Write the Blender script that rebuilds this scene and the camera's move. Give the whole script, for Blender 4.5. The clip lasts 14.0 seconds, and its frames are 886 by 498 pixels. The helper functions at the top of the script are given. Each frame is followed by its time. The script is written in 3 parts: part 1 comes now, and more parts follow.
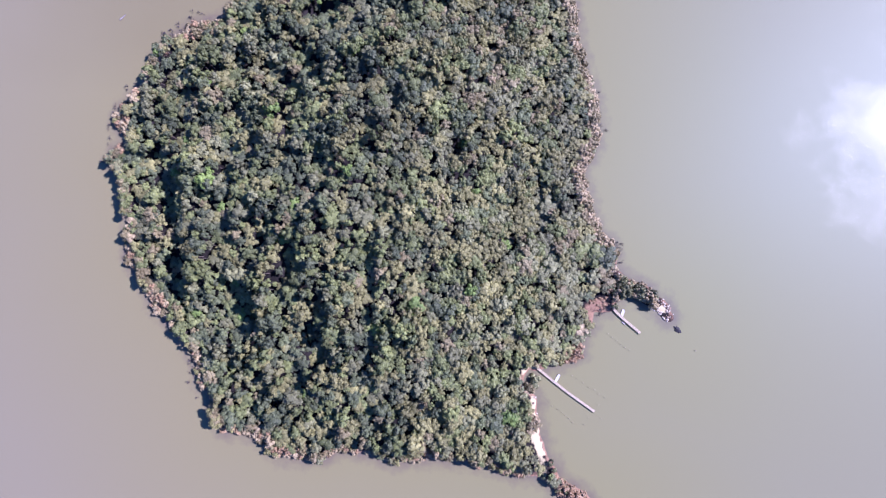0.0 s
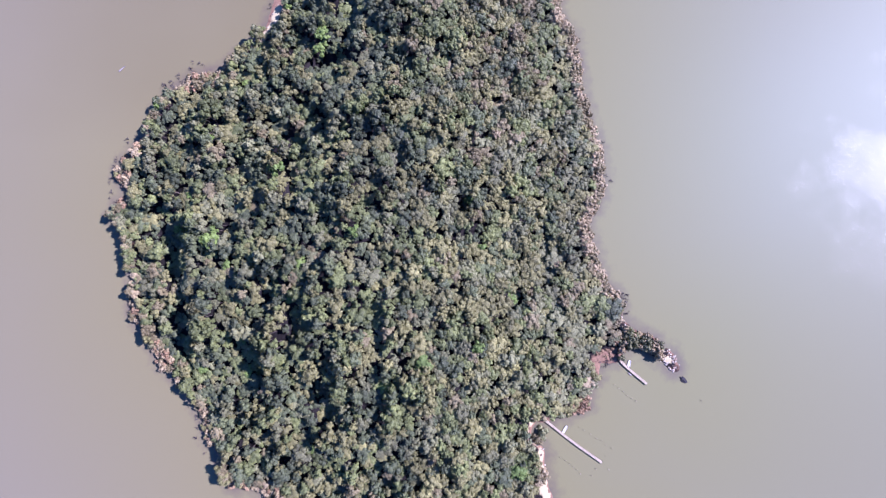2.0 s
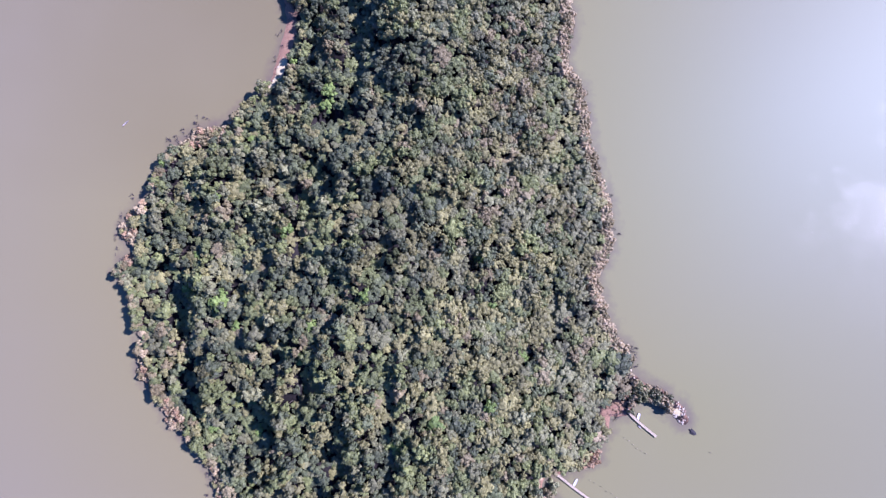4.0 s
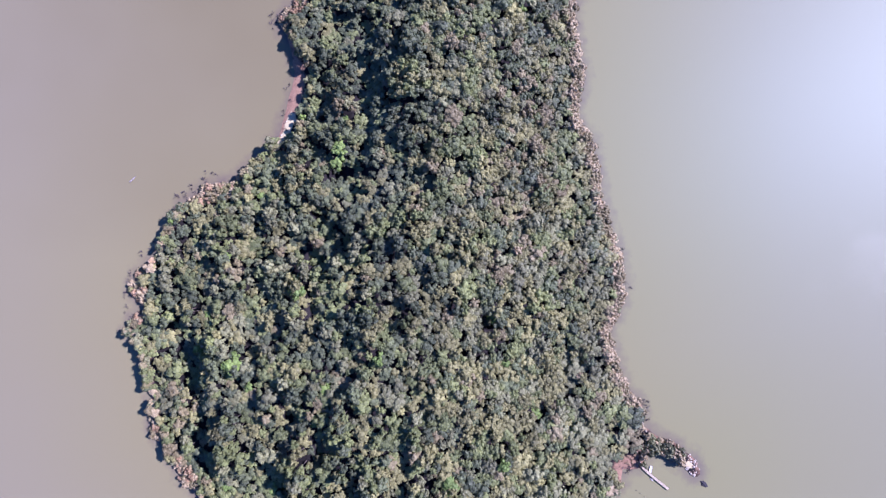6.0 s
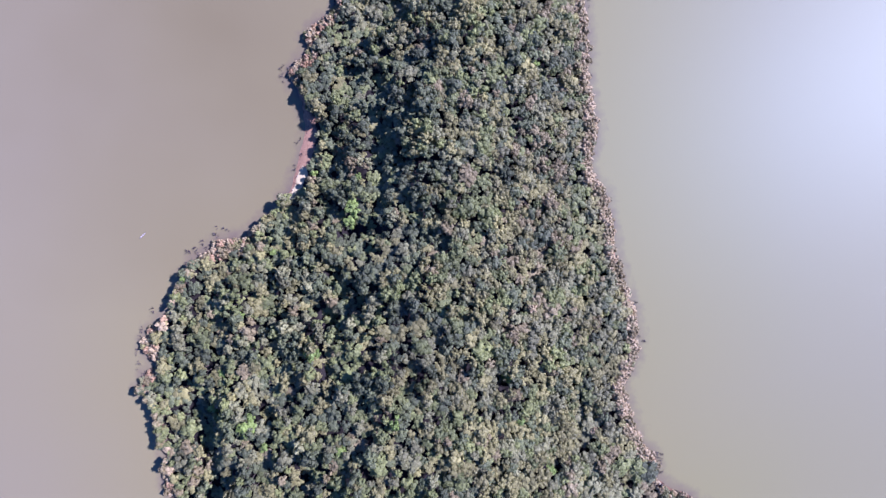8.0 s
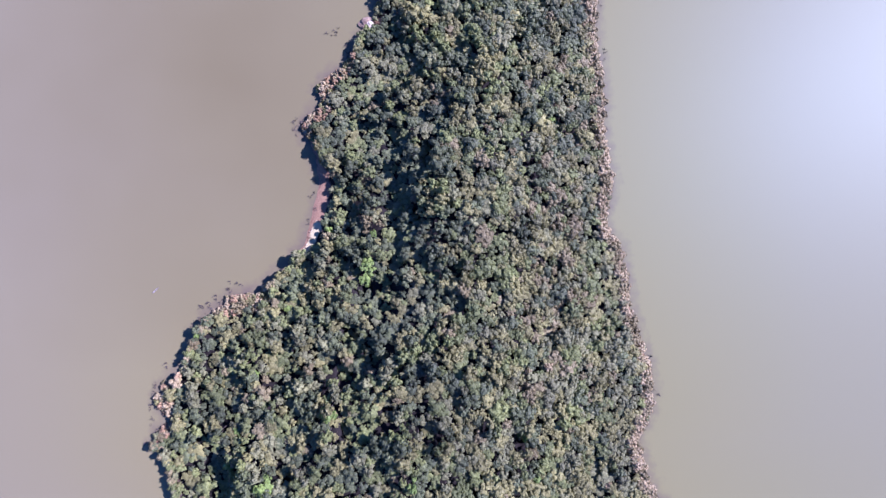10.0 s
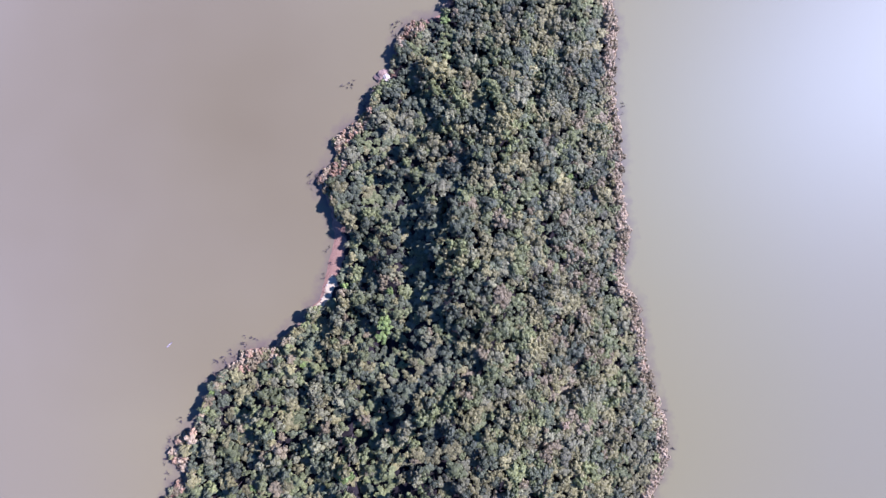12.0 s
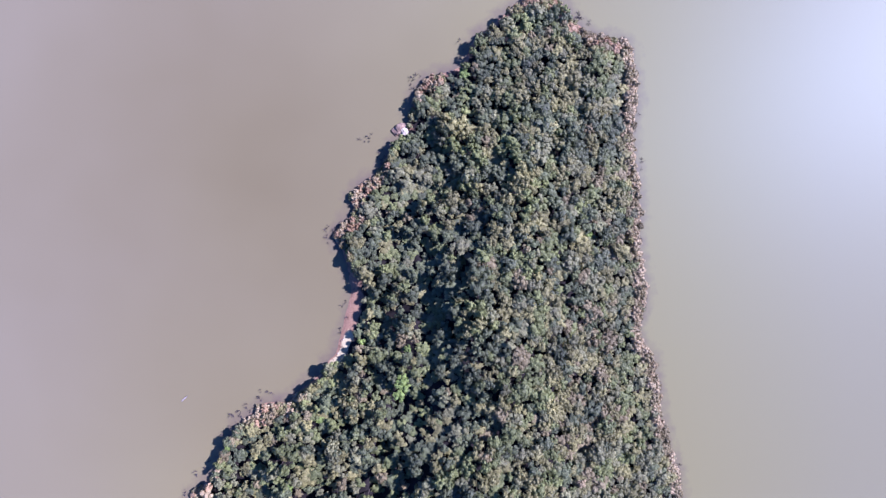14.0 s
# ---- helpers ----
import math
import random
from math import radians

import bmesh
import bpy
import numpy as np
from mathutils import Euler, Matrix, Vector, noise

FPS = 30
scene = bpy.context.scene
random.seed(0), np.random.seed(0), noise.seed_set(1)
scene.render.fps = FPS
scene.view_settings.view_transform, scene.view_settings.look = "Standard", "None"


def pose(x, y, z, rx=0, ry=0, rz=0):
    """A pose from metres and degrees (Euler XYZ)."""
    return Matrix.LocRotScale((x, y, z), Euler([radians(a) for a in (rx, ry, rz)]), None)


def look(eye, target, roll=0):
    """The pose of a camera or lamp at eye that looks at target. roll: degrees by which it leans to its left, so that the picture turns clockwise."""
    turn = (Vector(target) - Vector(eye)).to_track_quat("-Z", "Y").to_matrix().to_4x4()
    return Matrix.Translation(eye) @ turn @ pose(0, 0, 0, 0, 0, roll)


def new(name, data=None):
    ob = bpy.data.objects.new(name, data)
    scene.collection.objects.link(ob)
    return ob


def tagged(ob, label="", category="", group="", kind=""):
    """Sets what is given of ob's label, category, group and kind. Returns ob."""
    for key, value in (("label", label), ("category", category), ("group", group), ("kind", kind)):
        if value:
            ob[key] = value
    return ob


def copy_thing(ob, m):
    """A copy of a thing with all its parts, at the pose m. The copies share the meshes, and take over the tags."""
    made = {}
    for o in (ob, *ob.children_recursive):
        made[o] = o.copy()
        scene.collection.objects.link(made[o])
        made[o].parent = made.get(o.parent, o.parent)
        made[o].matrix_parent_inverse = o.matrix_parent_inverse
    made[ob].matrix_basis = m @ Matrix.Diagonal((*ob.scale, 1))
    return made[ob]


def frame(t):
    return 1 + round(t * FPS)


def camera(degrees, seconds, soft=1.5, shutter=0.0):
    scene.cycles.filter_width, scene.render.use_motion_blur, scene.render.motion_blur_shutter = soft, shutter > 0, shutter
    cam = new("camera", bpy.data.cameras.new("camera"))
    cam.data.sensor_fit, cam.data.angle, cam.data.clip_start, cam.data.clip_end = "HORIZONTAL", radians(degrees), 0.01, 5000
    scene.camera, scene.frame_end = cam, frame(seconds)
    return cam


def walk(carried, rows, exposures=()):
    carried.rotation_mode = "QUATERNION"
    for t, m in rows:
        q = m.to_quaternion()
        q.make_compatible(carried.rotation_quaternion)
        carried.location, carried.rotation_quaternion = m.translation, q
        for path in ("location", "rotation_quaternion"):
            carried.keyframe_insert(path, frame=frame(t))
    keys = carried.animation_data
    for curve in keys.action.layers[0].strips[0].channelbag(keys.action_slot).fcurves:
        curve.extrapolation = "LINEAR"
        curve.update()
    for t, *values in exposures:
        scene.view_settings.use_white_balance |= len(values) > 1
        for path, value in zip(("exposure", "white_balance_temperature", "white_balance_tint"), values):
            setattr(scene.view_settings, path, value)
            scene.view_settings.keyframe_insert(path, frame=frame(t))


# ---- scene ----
# The camera: a drone about 247 m over the lake, looking straight down while it flies north along the island.
cam = camera(91.38, 14.0, 1.2)
# seconds, x, y, z, then turns about x, y and z in degrees (all zero: straight down, north up)
ROWS = [
    (0.0, 1.101, -2.902, 246.572, 2.6892, 1.7544, 0.0873),
    (0.5, -0.000, 4.842, 246.887, 2.5639, 1.6531, -0.1050),
    (1.0, -1.259, 12.842, 247.207, 2.4249, 1.5427, -0.2834),
    (1.5, -2.649, 21.045, 247.520, 2.2751, 1.4267, -0.4516),
    (2.0, -4.148, 29.407, 247.816, 2.1171, 1.3075, -0.6123),
    (2.5, -5.737, 37.889, 248.087, 1.9531, 1.1875, -0.7676),
    (3.0, -7.401, 46.458, 248.325, 1.7850, 1.0684, -0.9186),
    (5.5, -16.463, 89.769, 248.920, 0.9353, 0.5227, -1.6113),
    (6.0, -18.382, 98.421, 248.911, 0.7699, 0.4262, -1.7314),
    (6.5, -20.331, 107.052, 248.860, 0.6069, 0.3335, -1.8419),
    (7.0, -22.311, 115.660, 248.770, 0.4464, 0.2442, -1.9411),
    (7.5, -24.323, 124.247, 248.641, 0.2879, 0.1575, -2.0272),
    (8.0, -26.372, 132.816, 248.475, 0.1310, 0.0727, -2.0985),
    (10.5, -37.281, 175.606, 247.120, -0.6649, -0.3532, -2.1873),
    (11.0, -39.626, 184.208, 246.741, -0.8364, -0.4445, -2.1476),
    (11.5, -42.032, 192.844, 246.319, -1.0162, -0.5394, -2.0897),
    (12.0, -44.503, 201.522, 245.851, -1.2067, -0.6382, -2.0154),
    (12.5, -47.041, 210.248, 245.328, -1.4102, -0.7412, -1.9273),
    (13.0, -49.644, 219.028, 244.743, -1.6294, -0.8483, -1.8286),
    (13.5, -52.312, 227.865, 244.084, -1.8670, -0.9591, -1.7239),
    (14.0, -55.041, 236.760, 243.338, -2.1261, -1.0730, -1.6184),
]
walk(cam, [(t, pose(x, y, z, rx, ry, rz)) for t, x, y, z, rx, ry, rz in ROWS], [(0.0, 1.21, 4740, 47.0), (14.0, 1.21, 4740, 47.0)])

# ---- world and sun ----
SUN_ELEVATION, SUN_AZIMUTH = radians(39.0), radians(72.0)  # azimuth from north (+y) towards east (+x)
world = bpy.data.worlds.new("sky")
scene.world = world
world.use_nodes = True
wn, wl = world.node_tree.nodes, world.node_tree.links
sky = wn.new("ShaderNodeTexSky")
sky.sky_type, sky.sun_disc = "NISHITA", False
sky.sun_elevation, sky.sun_rotation = SUN_ELEVATION, SUN_AZIMUTH
sky.air_density, sky.dust_density, sky.ozone_density = 1.0, 0.0, 10.0
wl.new(sky.outputs[0], wn["Background"].inputs[0])
wn["Background"].inputs[1].default_value = 0.062
sun = new("sun", bpy.data.lights.new("sun", "SUN"))
sun.data.energy, sun.data.angle, sun.data.color = 5.0, radians(0.55), (1.0, 0.87, 0.70)
TO_SUN = Vector((math.sin(SUN_AZIMUTH) * math.cos(SUN_ELEVATION), math.cos(SUN_AZIMUTH) * math.cos(SUN_ELEVATION), math.sin(SUN_ELEVATION)))
sun.matrix_world = look(TO_SUN * 400, (0, 0, 0))


# ---- materials ----
def material(name, rough=0.7, spec=0.3):
    m = bpy.data.materials.new(name)
    m.use_nodes = True
    b = m.node_tree.nodes["Principled BSDF"]
    b.inputs["Roughness"].default_value = rough
    b.inputs["Specular IOR Level"].default_value = spec
    return m, m.node_tree.nodes, m.node_tree.links, b


def node(nodes, kind, **values):
    n = nodes.new(kind)
    for key, value in values.items():
        n.inputs[key].default_value = value
    return n


def noise_tex(nodes, links, where, scale, detail=3.0, rough=0.55):
    n = node(nodes, "ShaderNodeTexNoise", Scale=scale, Detail=detail, Roughness=rough)
    links.new(where, n.inputs["Vector"])
    return n.outputs["Fac"]


def ramp(nodes, links, fac, stops):
    r = nodes.new("ShaderNodeValToRGB")
    while len(r.color_ramp.elements) < len(stops):
        r.color_ramp.elements.new(0.5)
    for e, (at, c) in zip(r.color_ramp.elements, stops):
        e.position, e.color = at, (*c, 1) if len(c) == 3 else (c[0], c[0], c[0], 1)
    links.new(fac, r.inputs[0])
    return r.outputs[0]


def mixed(nodes, links, fac, a, b, mode="MIX"):
    n = nodes.new("ShaderNodeMix")
    n.data_type, n.blend_type = "RGBA", mode
    for value, socket in ((fac, n.inputs[0]), (a, n.inputs[6]), (b, n.inputs[7])):
        if isinstance(value, bpy.types.NodeSocket):
            links.new(value, socket)
        elif isinstance(value, (int, float)):
            socket.default_value = value
        else:
            socket.default_value = (*value, 1)
    return n.outputs[2]


def maths(nodes, links, op, a, b=0.0, c=0.0):
    n = nodes.new("ShaderNodeMath")
    n.operation = op
    for value, socket in zip((a, b, c), n.inputs):
        if isinstance(value, bpy.types.NodeSocket):
            links.new(value, socket)
        else:
            socket.default_value = value
    return n.outputs[0]


def bump(nodes, links, height, shader, strength, distance):
    b = node(nodes, "ShaderNodeBump", Strength=strength, Distance=distance)
    links.new(height, b.inputs["Height"])
    links.new(b.outputs[0], shader.inputs["Normal"])


def foliage(name, dark, mid, light, through_light=0.1, speckle=0.24):
    """Leaves: every spray of leaves differs a little, every tree more, and stands of trees share a drift of tone."""
    m, n, l, b = material(name, 0.5, 0.3)
    geo, info = n.new("ShaderNodeNewGeometry"), n.new("ShaderNodeObjectInfo")
    tone = n.new("ShaderNodeAttribute")
    tone.attribute_name = "tone"
    drift = noise_tex(n, l, geo.outputs["Position"], 0.045, 3.0)
    f = maths(n, l, "MULTIPLY_ADD", tone.outputs["Fac"], 0.42, 0.25 - 0.5 * speckle)
    f = maths(n, l, "MULTIPLY_ADD", geo.outputs["Random Per Island"], speckle, f)
    f = maths(n, l, "MULTIPLY_ADD", info.outputs["Random"], 0.12, f)
    f = maths(n, l, "MULTIPLY_ADD", maths(n, l, "SUBTRACT", drift, 0.5), 0.95, f)
    leafy = noise_tex(n, l, geo.outputs["Position"], 1.9, 4.0, 0.75)
    f = maths(n, l, "MULTIPLY_ADD", maths(n, l, "SUBTRACT", leafy, 0.5), 0.65, f)
    c = ramp(n, l, f, [(0.05, dark), (0.5, mid), (0.95, light)])
    l.new(c, b.inputs["Base Color"])
    bump(n, l, leafy, b, 0.6, 0.5)
    tr = n.new("ShaderNodeBsdfTranslucent")
    l.new(c, tr.inputs[0])
    mix = node(n, "ShaderNodeMixShader", Fac=through_light)
    l.new(b.outputs[0], mix.inputs[1])
    l.new(tr.outputs[0], mix.inputs[2])
    l.new(mix.outputs[0], n["Material Output"].inputs[0])
    return m


LEAVES = [
    foliage("leaves_deep_green", (0.027, 0.034, 0.019), (0.091, 0.107, 0.053), (0.199, 0.231, 0.090)),
    foliage("leaves_mid_green", (0.039, 0.046, 0.019), (0.133, 0.154, 0.054), (0.289, 0.322, 0.098)),
    foliage("leaves_olive", (0.054, 0.053, 0.022), (0.176, 0.171, 0.064), (0.362, 0.347, 0.122)),
    foliage("leaves_grey_green", (0.048, 0.049, 0.030), (0.157, 0.161, 0.075), (0.317, 0.324, 0.142)),
    foliage("leaves_russet", (0.094, 0.079, 0.038), (0.201, 0.172, 0.080), (0.319, 0.280, 0.136), speckle=0.2),
    foliage("leaves_bright_green", (0.067, 0.100, 0.022), (0.149, 0.212, 0.049), (0.264, 0.351, 0.075)),
    foliage("leaves_pale_dry", (0.256, 0.204, 0.106), (0.360, 0.293, 0.154), (0.467, 0.386, 0.208), speckle=0.14),
    foliage("leaves_red_brown", (0.178, 0.115, 0.057), (0.320, 0.217, 0.112), (0.451, 0.325, 0.171), speckle=0.14),
]
DEEP, MID, OLIVE, GREY, RUSSET, BRIGHT, PALE, RED = range(8)


def plain(name, dark, light, scale, rough=0.8, spec=0.25, relief=0.0, fine=8.0):
    m, n, l, b = material(name, rough, spec)
    geo = n.new("ShaderNodeNewGeometry")
    big, small = noise_tex(n, l, geo.outputs["Position"], scale), noise_tex(n, l, geo.outputs["Position"], scale * fine, 4.0)
    f = maths(n, l, "MULTIPLY_ADD", small, 0.5, maths(n, l, "MULTIPLY", big, 0.5))
    f = maths(n, l, "MULTIPLY_ADD", maths(n, l, "SUBTRACT", geo.outputs["Random Per Island"], 0.5), 0.2, f)
    l.new(ramp(n, l, f, [(0.32, dark), (0.68, light)]), b.inputs["Base Color"])
    if relief:
        bump(n, l, small, b, 0.6, relief)
    return m


BARK = plain("bark", (0.06, 0.045, 0.035), (0.17, 0.14, 0.115), 1.5, 0.9, 0.1, 0.02)
DEADWOOD = plain("drowned_wood", (0.035, 0.028, 0.028), (0.10, 0.082, 0.078), 1.2, 0.7, 0.3, 0.02)
DECKING = plain("weathered_decking", (0.36, 0.30, 0.19), (0.60, 0.52, 0.35), 0.9, 0.8, 0.2, 0.01)
POST_WOOD = plain("post_wood", (0.13, 0.105, 0.088), (0.30, 0.25, 0.215), 1.5, 0.8, 0.2, 0.02)
BOAT_PAINT = plain("boat_paint", (0.62, 0.60, 0.52), (0.80, 0.78, 0.68), 0.8, 0.4, 0.5)
CANOE_GREY = plain("canoe_grey", (0.09, 0.08, 0.07), (0.30, 0.27, 0.24), 1.2, 0.75, 0.15)
BOAT_INSIDE = plain("boat_inside", (0.48, 0.45, 0.37), (0.62, 0.59, 0.50), 1.2, 0.6, 0.3)
ROCK_DARK = plain("dark_wet_rock", (0.02, 0.02, 0.022), (0.06, 0.056, 0.056), 0.8, 0.85, 0.15, 0.15)
ROCK_PALE = plain("pale_rock", (0.13, 0.105, 0.092), (0.40, 0.345, 0.31), 1.3, 0.85, 0.2, 0.15)
ROCK_WHITE = plain("bleached_rock", (0.27, 0.23, 0.16), (0.60, 0.54, 0.40), 1.5, 0.85, 0.2, 0.12)
ROCK_RED = plain("red_brown_rock", (0.13, 0.09, 0.062), (0.33, 0.245, 0.17), 0.45, 0.85, 0.2, 0.2)


def ground_material():
    """Leaf litter inland, red soil by the water, pale sand on the beaches (attributes 'red' and 'sand')."""
    m, n, l, b = material("island_soil", 0.95, 0.1)
    geo = n.new("ShaderNodeNewGeometry")
    p = geo.outputs["Position"]
    red, sand = n.new("ShaderNodeAttribute"), n.new("ShaderNodeAttribute")
    red.attribute_name, sand.attribute_name = "red", "sand"
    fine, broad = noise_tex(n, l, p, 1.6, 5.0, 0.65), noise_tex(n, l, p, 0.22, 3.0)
    # litter darkened to near black, putting the shade between crowns into its colour
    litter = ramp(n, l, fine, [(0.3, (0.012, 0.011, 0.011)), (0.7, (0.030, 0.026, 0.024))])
    soil = ramp(n, l, fine, [(0.3, (0.185, 0.108, 0.062)), (0.72, (0.36, 0.235, 0.145))])
    grit = ramp(n, l, fine, [(0.25, (0.40, 0.335, 0.18)), (0.7, (0.58, 0.505, 0.285))])
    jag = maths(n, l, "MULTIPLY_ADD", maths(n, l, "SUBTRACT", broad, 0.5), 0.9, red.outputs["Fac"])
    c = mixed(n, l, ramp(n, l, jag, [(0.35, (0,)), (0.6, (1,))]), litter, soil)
    jag = maths(n, l, "MULTIPLY_ADD", maths(n, l, "SUBTRACT", broad, 0.5), 1.2, sand.outputs["Fac"])
    c = mixed(n, l, ramp(n, l, jag, [(0.4, (0,)), (0.58, (1,))]), c, grit)
    l.new(c, b.inputs["Base Color"])
    bump(n, l, fine, b, 0.6, 0.12)
    return m


def water_material():
    """Silty lake water: a tan body colour under a wind-roughened surface, with calmer and rougher patches."""
    m, n, l, b = material("silty_lake_water", 0.4, 0.41)
    b.inputs["IOR"].default_value = 1.333
    geo = n.new("ShaderNodeNewGeometry")
    p = geo.outputs["Position"]
    silt = noise_tex(n, l, p, 0.006, 3.0)
    # redder west of the island, greener east: the sunward glare put into the colour
    axes = n.new("ShaderNodeSeparateXYZ")
    l.new(p, axes.inputs[0])
    side = maths(n, l, "MULTIPLY_ADD", axes.outputs["X"], 0.0028, 0.45)
    side = maths(n, l, "MULTIPLY_ADD", maths(n, l, "SUBTRACT", silt, 0.5), 0.5, side)
    body = ramp(n, l, side, [(0.0, (0.209, 0.187, 0.110)), (0.9, (0.199, 0.190, 0.104))])
    # yellower near land: outer haze put into the colour (attribute 'shore': metres from it)
    shore = n.new("ShaderNodeAttribute")
    shore.attribute_name = "shore"
    near_land = maths(n, l, "MULTIPLY_ADD", shore.outputs["Fac"], -0.009, 1.0)
    body = mixed(n, l, near_land, body, (1.0, 1.0, 0.79), "MULTIPLY")
    # clearer, darker water in the bay north-west of the island
    bay = n.new("ShaderNodeVectorMath")
    bay.operation = "DISTANCE"
    l.new(p, bay.inputs[0])
    bay.inputs[1].default_value = (-150, 265, 0)
    clear = maths(n, l, "MULTIPLY_ADD", bay.outputs["Value"], -0.0058, 1.0)
    clear = maths(n, l, "MULTIPLY_ADD", maths(n, l, "SUBTRACT", silt, 0.5), 1.2, clear)
    body = mixed(n, l, ramp(n, l, clear, [(0.0, (0,)), (0.9, (1,))]), body, (0.164, 0.141, 0.068))
    # the red-brown bed and drowned litter show through the shallows
    clouds = noise_tex(n, l, p, 0.16, 4.0, 0.65)
    shoal = maths(n, l, "MULTIPLY_ADD", shore.outputs["Fac"], -0.095, 0.68)
    shoal = maths(n, l, "MULTIPLY_ADD", maths(n, l, "SUBTRACT", clouds, 0.5), 1.3, shoal)
    body = mixed(n, l, ramp(n, l, shoal, [(0.0, (0,)), (0.9, (0.85,))]), body, (0.120, 0.090, 0.074))
    l.new(body, b.inputs["Base Color"])
    # the open water scatters the sun widely; gusts east of the island ruffle it into a tighter glitter
    b.inputs["Roughness"].default_value = 0.53
    # blue tint on reflections: the sky's colour put into the sun's glare
    b.inputs["Specular Tint"].default_value = (0.52, 0.93, 1.0, 1)
    wind = noise_tex(n, l, p, 0.03, 6.0, 0.65)
    off = n.new("ShaderNodeVectorMath")
    off.operation = "DISTANCE"
    l.new(p, off.inputs[0])
    off.inputs[1].default_value = (270, 64, 0)
    gust = maths(n, l, "MULTIPLY_ADD", off.outputs["Value"], -0.0105, 1.0)
    gust = maths(n, l, "MULTIPLY_ADD", maths(n, l, "SUBTRACT", wind, 0.5), 2.2, gust)
    flecks = ramp(n, l, noise_tex(n, l, p, 0.9, 4.0, 0.7), [(0.46, (0.14,)), (0.68, (1,))])
    l.new(maths(n, l, "MULTIPLY", ramp(n, l, gust, [(0.25, (0,)), (1.1, (0.9,))]), flecks), b.inputs["Coat Weight"])
    b.inputs["Coat Roughness"].default_value = 0.2
    b.inputs["Coat IOR"].default_value = 1.333
    stretch = n.new("ShaderNodeMapping")
    stretch.inputs["Scale"].default_value = (0.55, 0.9, 1.0)
    stretch.inputs["Rotation"].default_value = (0, 0, radians(25))
    l.new(p, stretch.inputs["Vector"])
    ripples = noise_tex(n, l, stretch.outputs[0], 1.3, 4.0, 0.75)
    rough_top = node(n, "ShaderNodeBump", Strength=1.0, Distance=0.16)
    l.new(ripples, rough_top.inputs["Height"])
    l.new(rough_top.outputs[0], b.inputs["Coat Normal"])
    bump(n, l, ripples, b, 0.12, 0.3)
    return m


# ---- the island's plan ----
# Headlands and coves of the waterline, anticlockwise from the north tip, in metres.
NORTH_WEST = [(-38, 328), (-52, 323), (-60, 317), (-66, 302), (-67, 292), (-77, 284), (-82, 273), (-92, 266), (-99, 258), (-100, 248), (-110, 238), (-105, 227), (-102, 217), (-99.5, 205), (-102.5, 192), (-108, 179), (-114, 167), (-121, 159), (-134, 149), (-140, 143), (-152, 143), (-165, 134), (-176, 121), (-180, 110), (-186, 101), (-196, 92), (-199, 83), (-192, 73), (-202, 62)]
SOUTH_WEST = [(-193, 48), (-190, 33), (-189, 21), (-191, 11), (-188, 0), (-179, -9), (-172, -25), (-162, -35), (-147, -55), (-146, -66), (-139, -72), (-137, -83), (-130, -94), (-119, -94), (-109, -99), (-100, -107), (-88, -108), (-74, -109), (-62, -104), (-46, -106), (-33, -110), (-15, -108), (7, -109), (19, -112), (32, -116), (43, -116)]
SOUTH_EAST = [(53, -121), (62, -128), (76, -132), (72, -127), (61, -121), (56, -115), (51, -107), (47, -94), (45, -85), (44, -74), (38, -67), (40, -60), (46, -58), (58, -55), (69, -50), (70, -43), (76, -33), (75, -24), (82, -24), (88, -24), (91, -18), (99, -17), (111, -24), (119, -31), (121, -28), (111, -16), (98, -9), (89, -3)]
NORTH_EAST = [(91, 0), (90, 8), (83, 16), (78, 28), (76, 38), (72, 48), (73, 54), (79, 67), (81, 80), (81, 92), (77, 103), (74, 116), (71, 129), (69, 142), (66, 160), (60, 172), (59, 185), (63, 200), (61, 207), (60, 224), (59, 237), (60, 250), (58, 268), (56, 291), (58, 309), (57, 325), (54, 337), (46, 340), (35, 344), (26, 351), (20, 359), (10, 365), (1, 364), (-4, 361), (-10, 357), (-18, 351), (-29, 343), (-31, 334)]


def smooth_loop(points, steps):
    """A Catmull-Rom curve through the points, roughened by small inlets."""
    p = np.array(points, float)
    a, b, c, d = np.roll(p, 1, 0), p, np.roll(p, -1, 0), np.roll(p, -2, 0)
    out = []
    for k in range(steps):
        t = k / steps
        out.append(0.5 * (2 * b + (c - a) * t + (2 * a - 5 * b + 4 * c - d) * t * t + (3 * b - a - 3 * c + d) * t ** 3))
    out = np.stack(out, 1).reshape(-1, 2)
    for q in out:
        v = noise.noise_vector(Vector((q[0] * 0.16, q[1] * 0.16, 3.0))) + 0.5 * noise.noise_vector(Vector((q[0] * 0.45, q[1] * 0.45, 9.0)))
        q += (v.x * 1.5, v.y * 1.5)
    way = np.roll(out, -1, 0) - np.roll(out, 1, 0)
    way /= np.linalg.norm(way, axis=1)[:, None]
    return out + 0.9 * np.stack([way[:, 1], -way[:, 0]], 1)


SHORE = smooth_loop(NORTH_WEST + SOUTH_WEST + SOUTH_EAST + NORTH_EAST[:-1], 5)


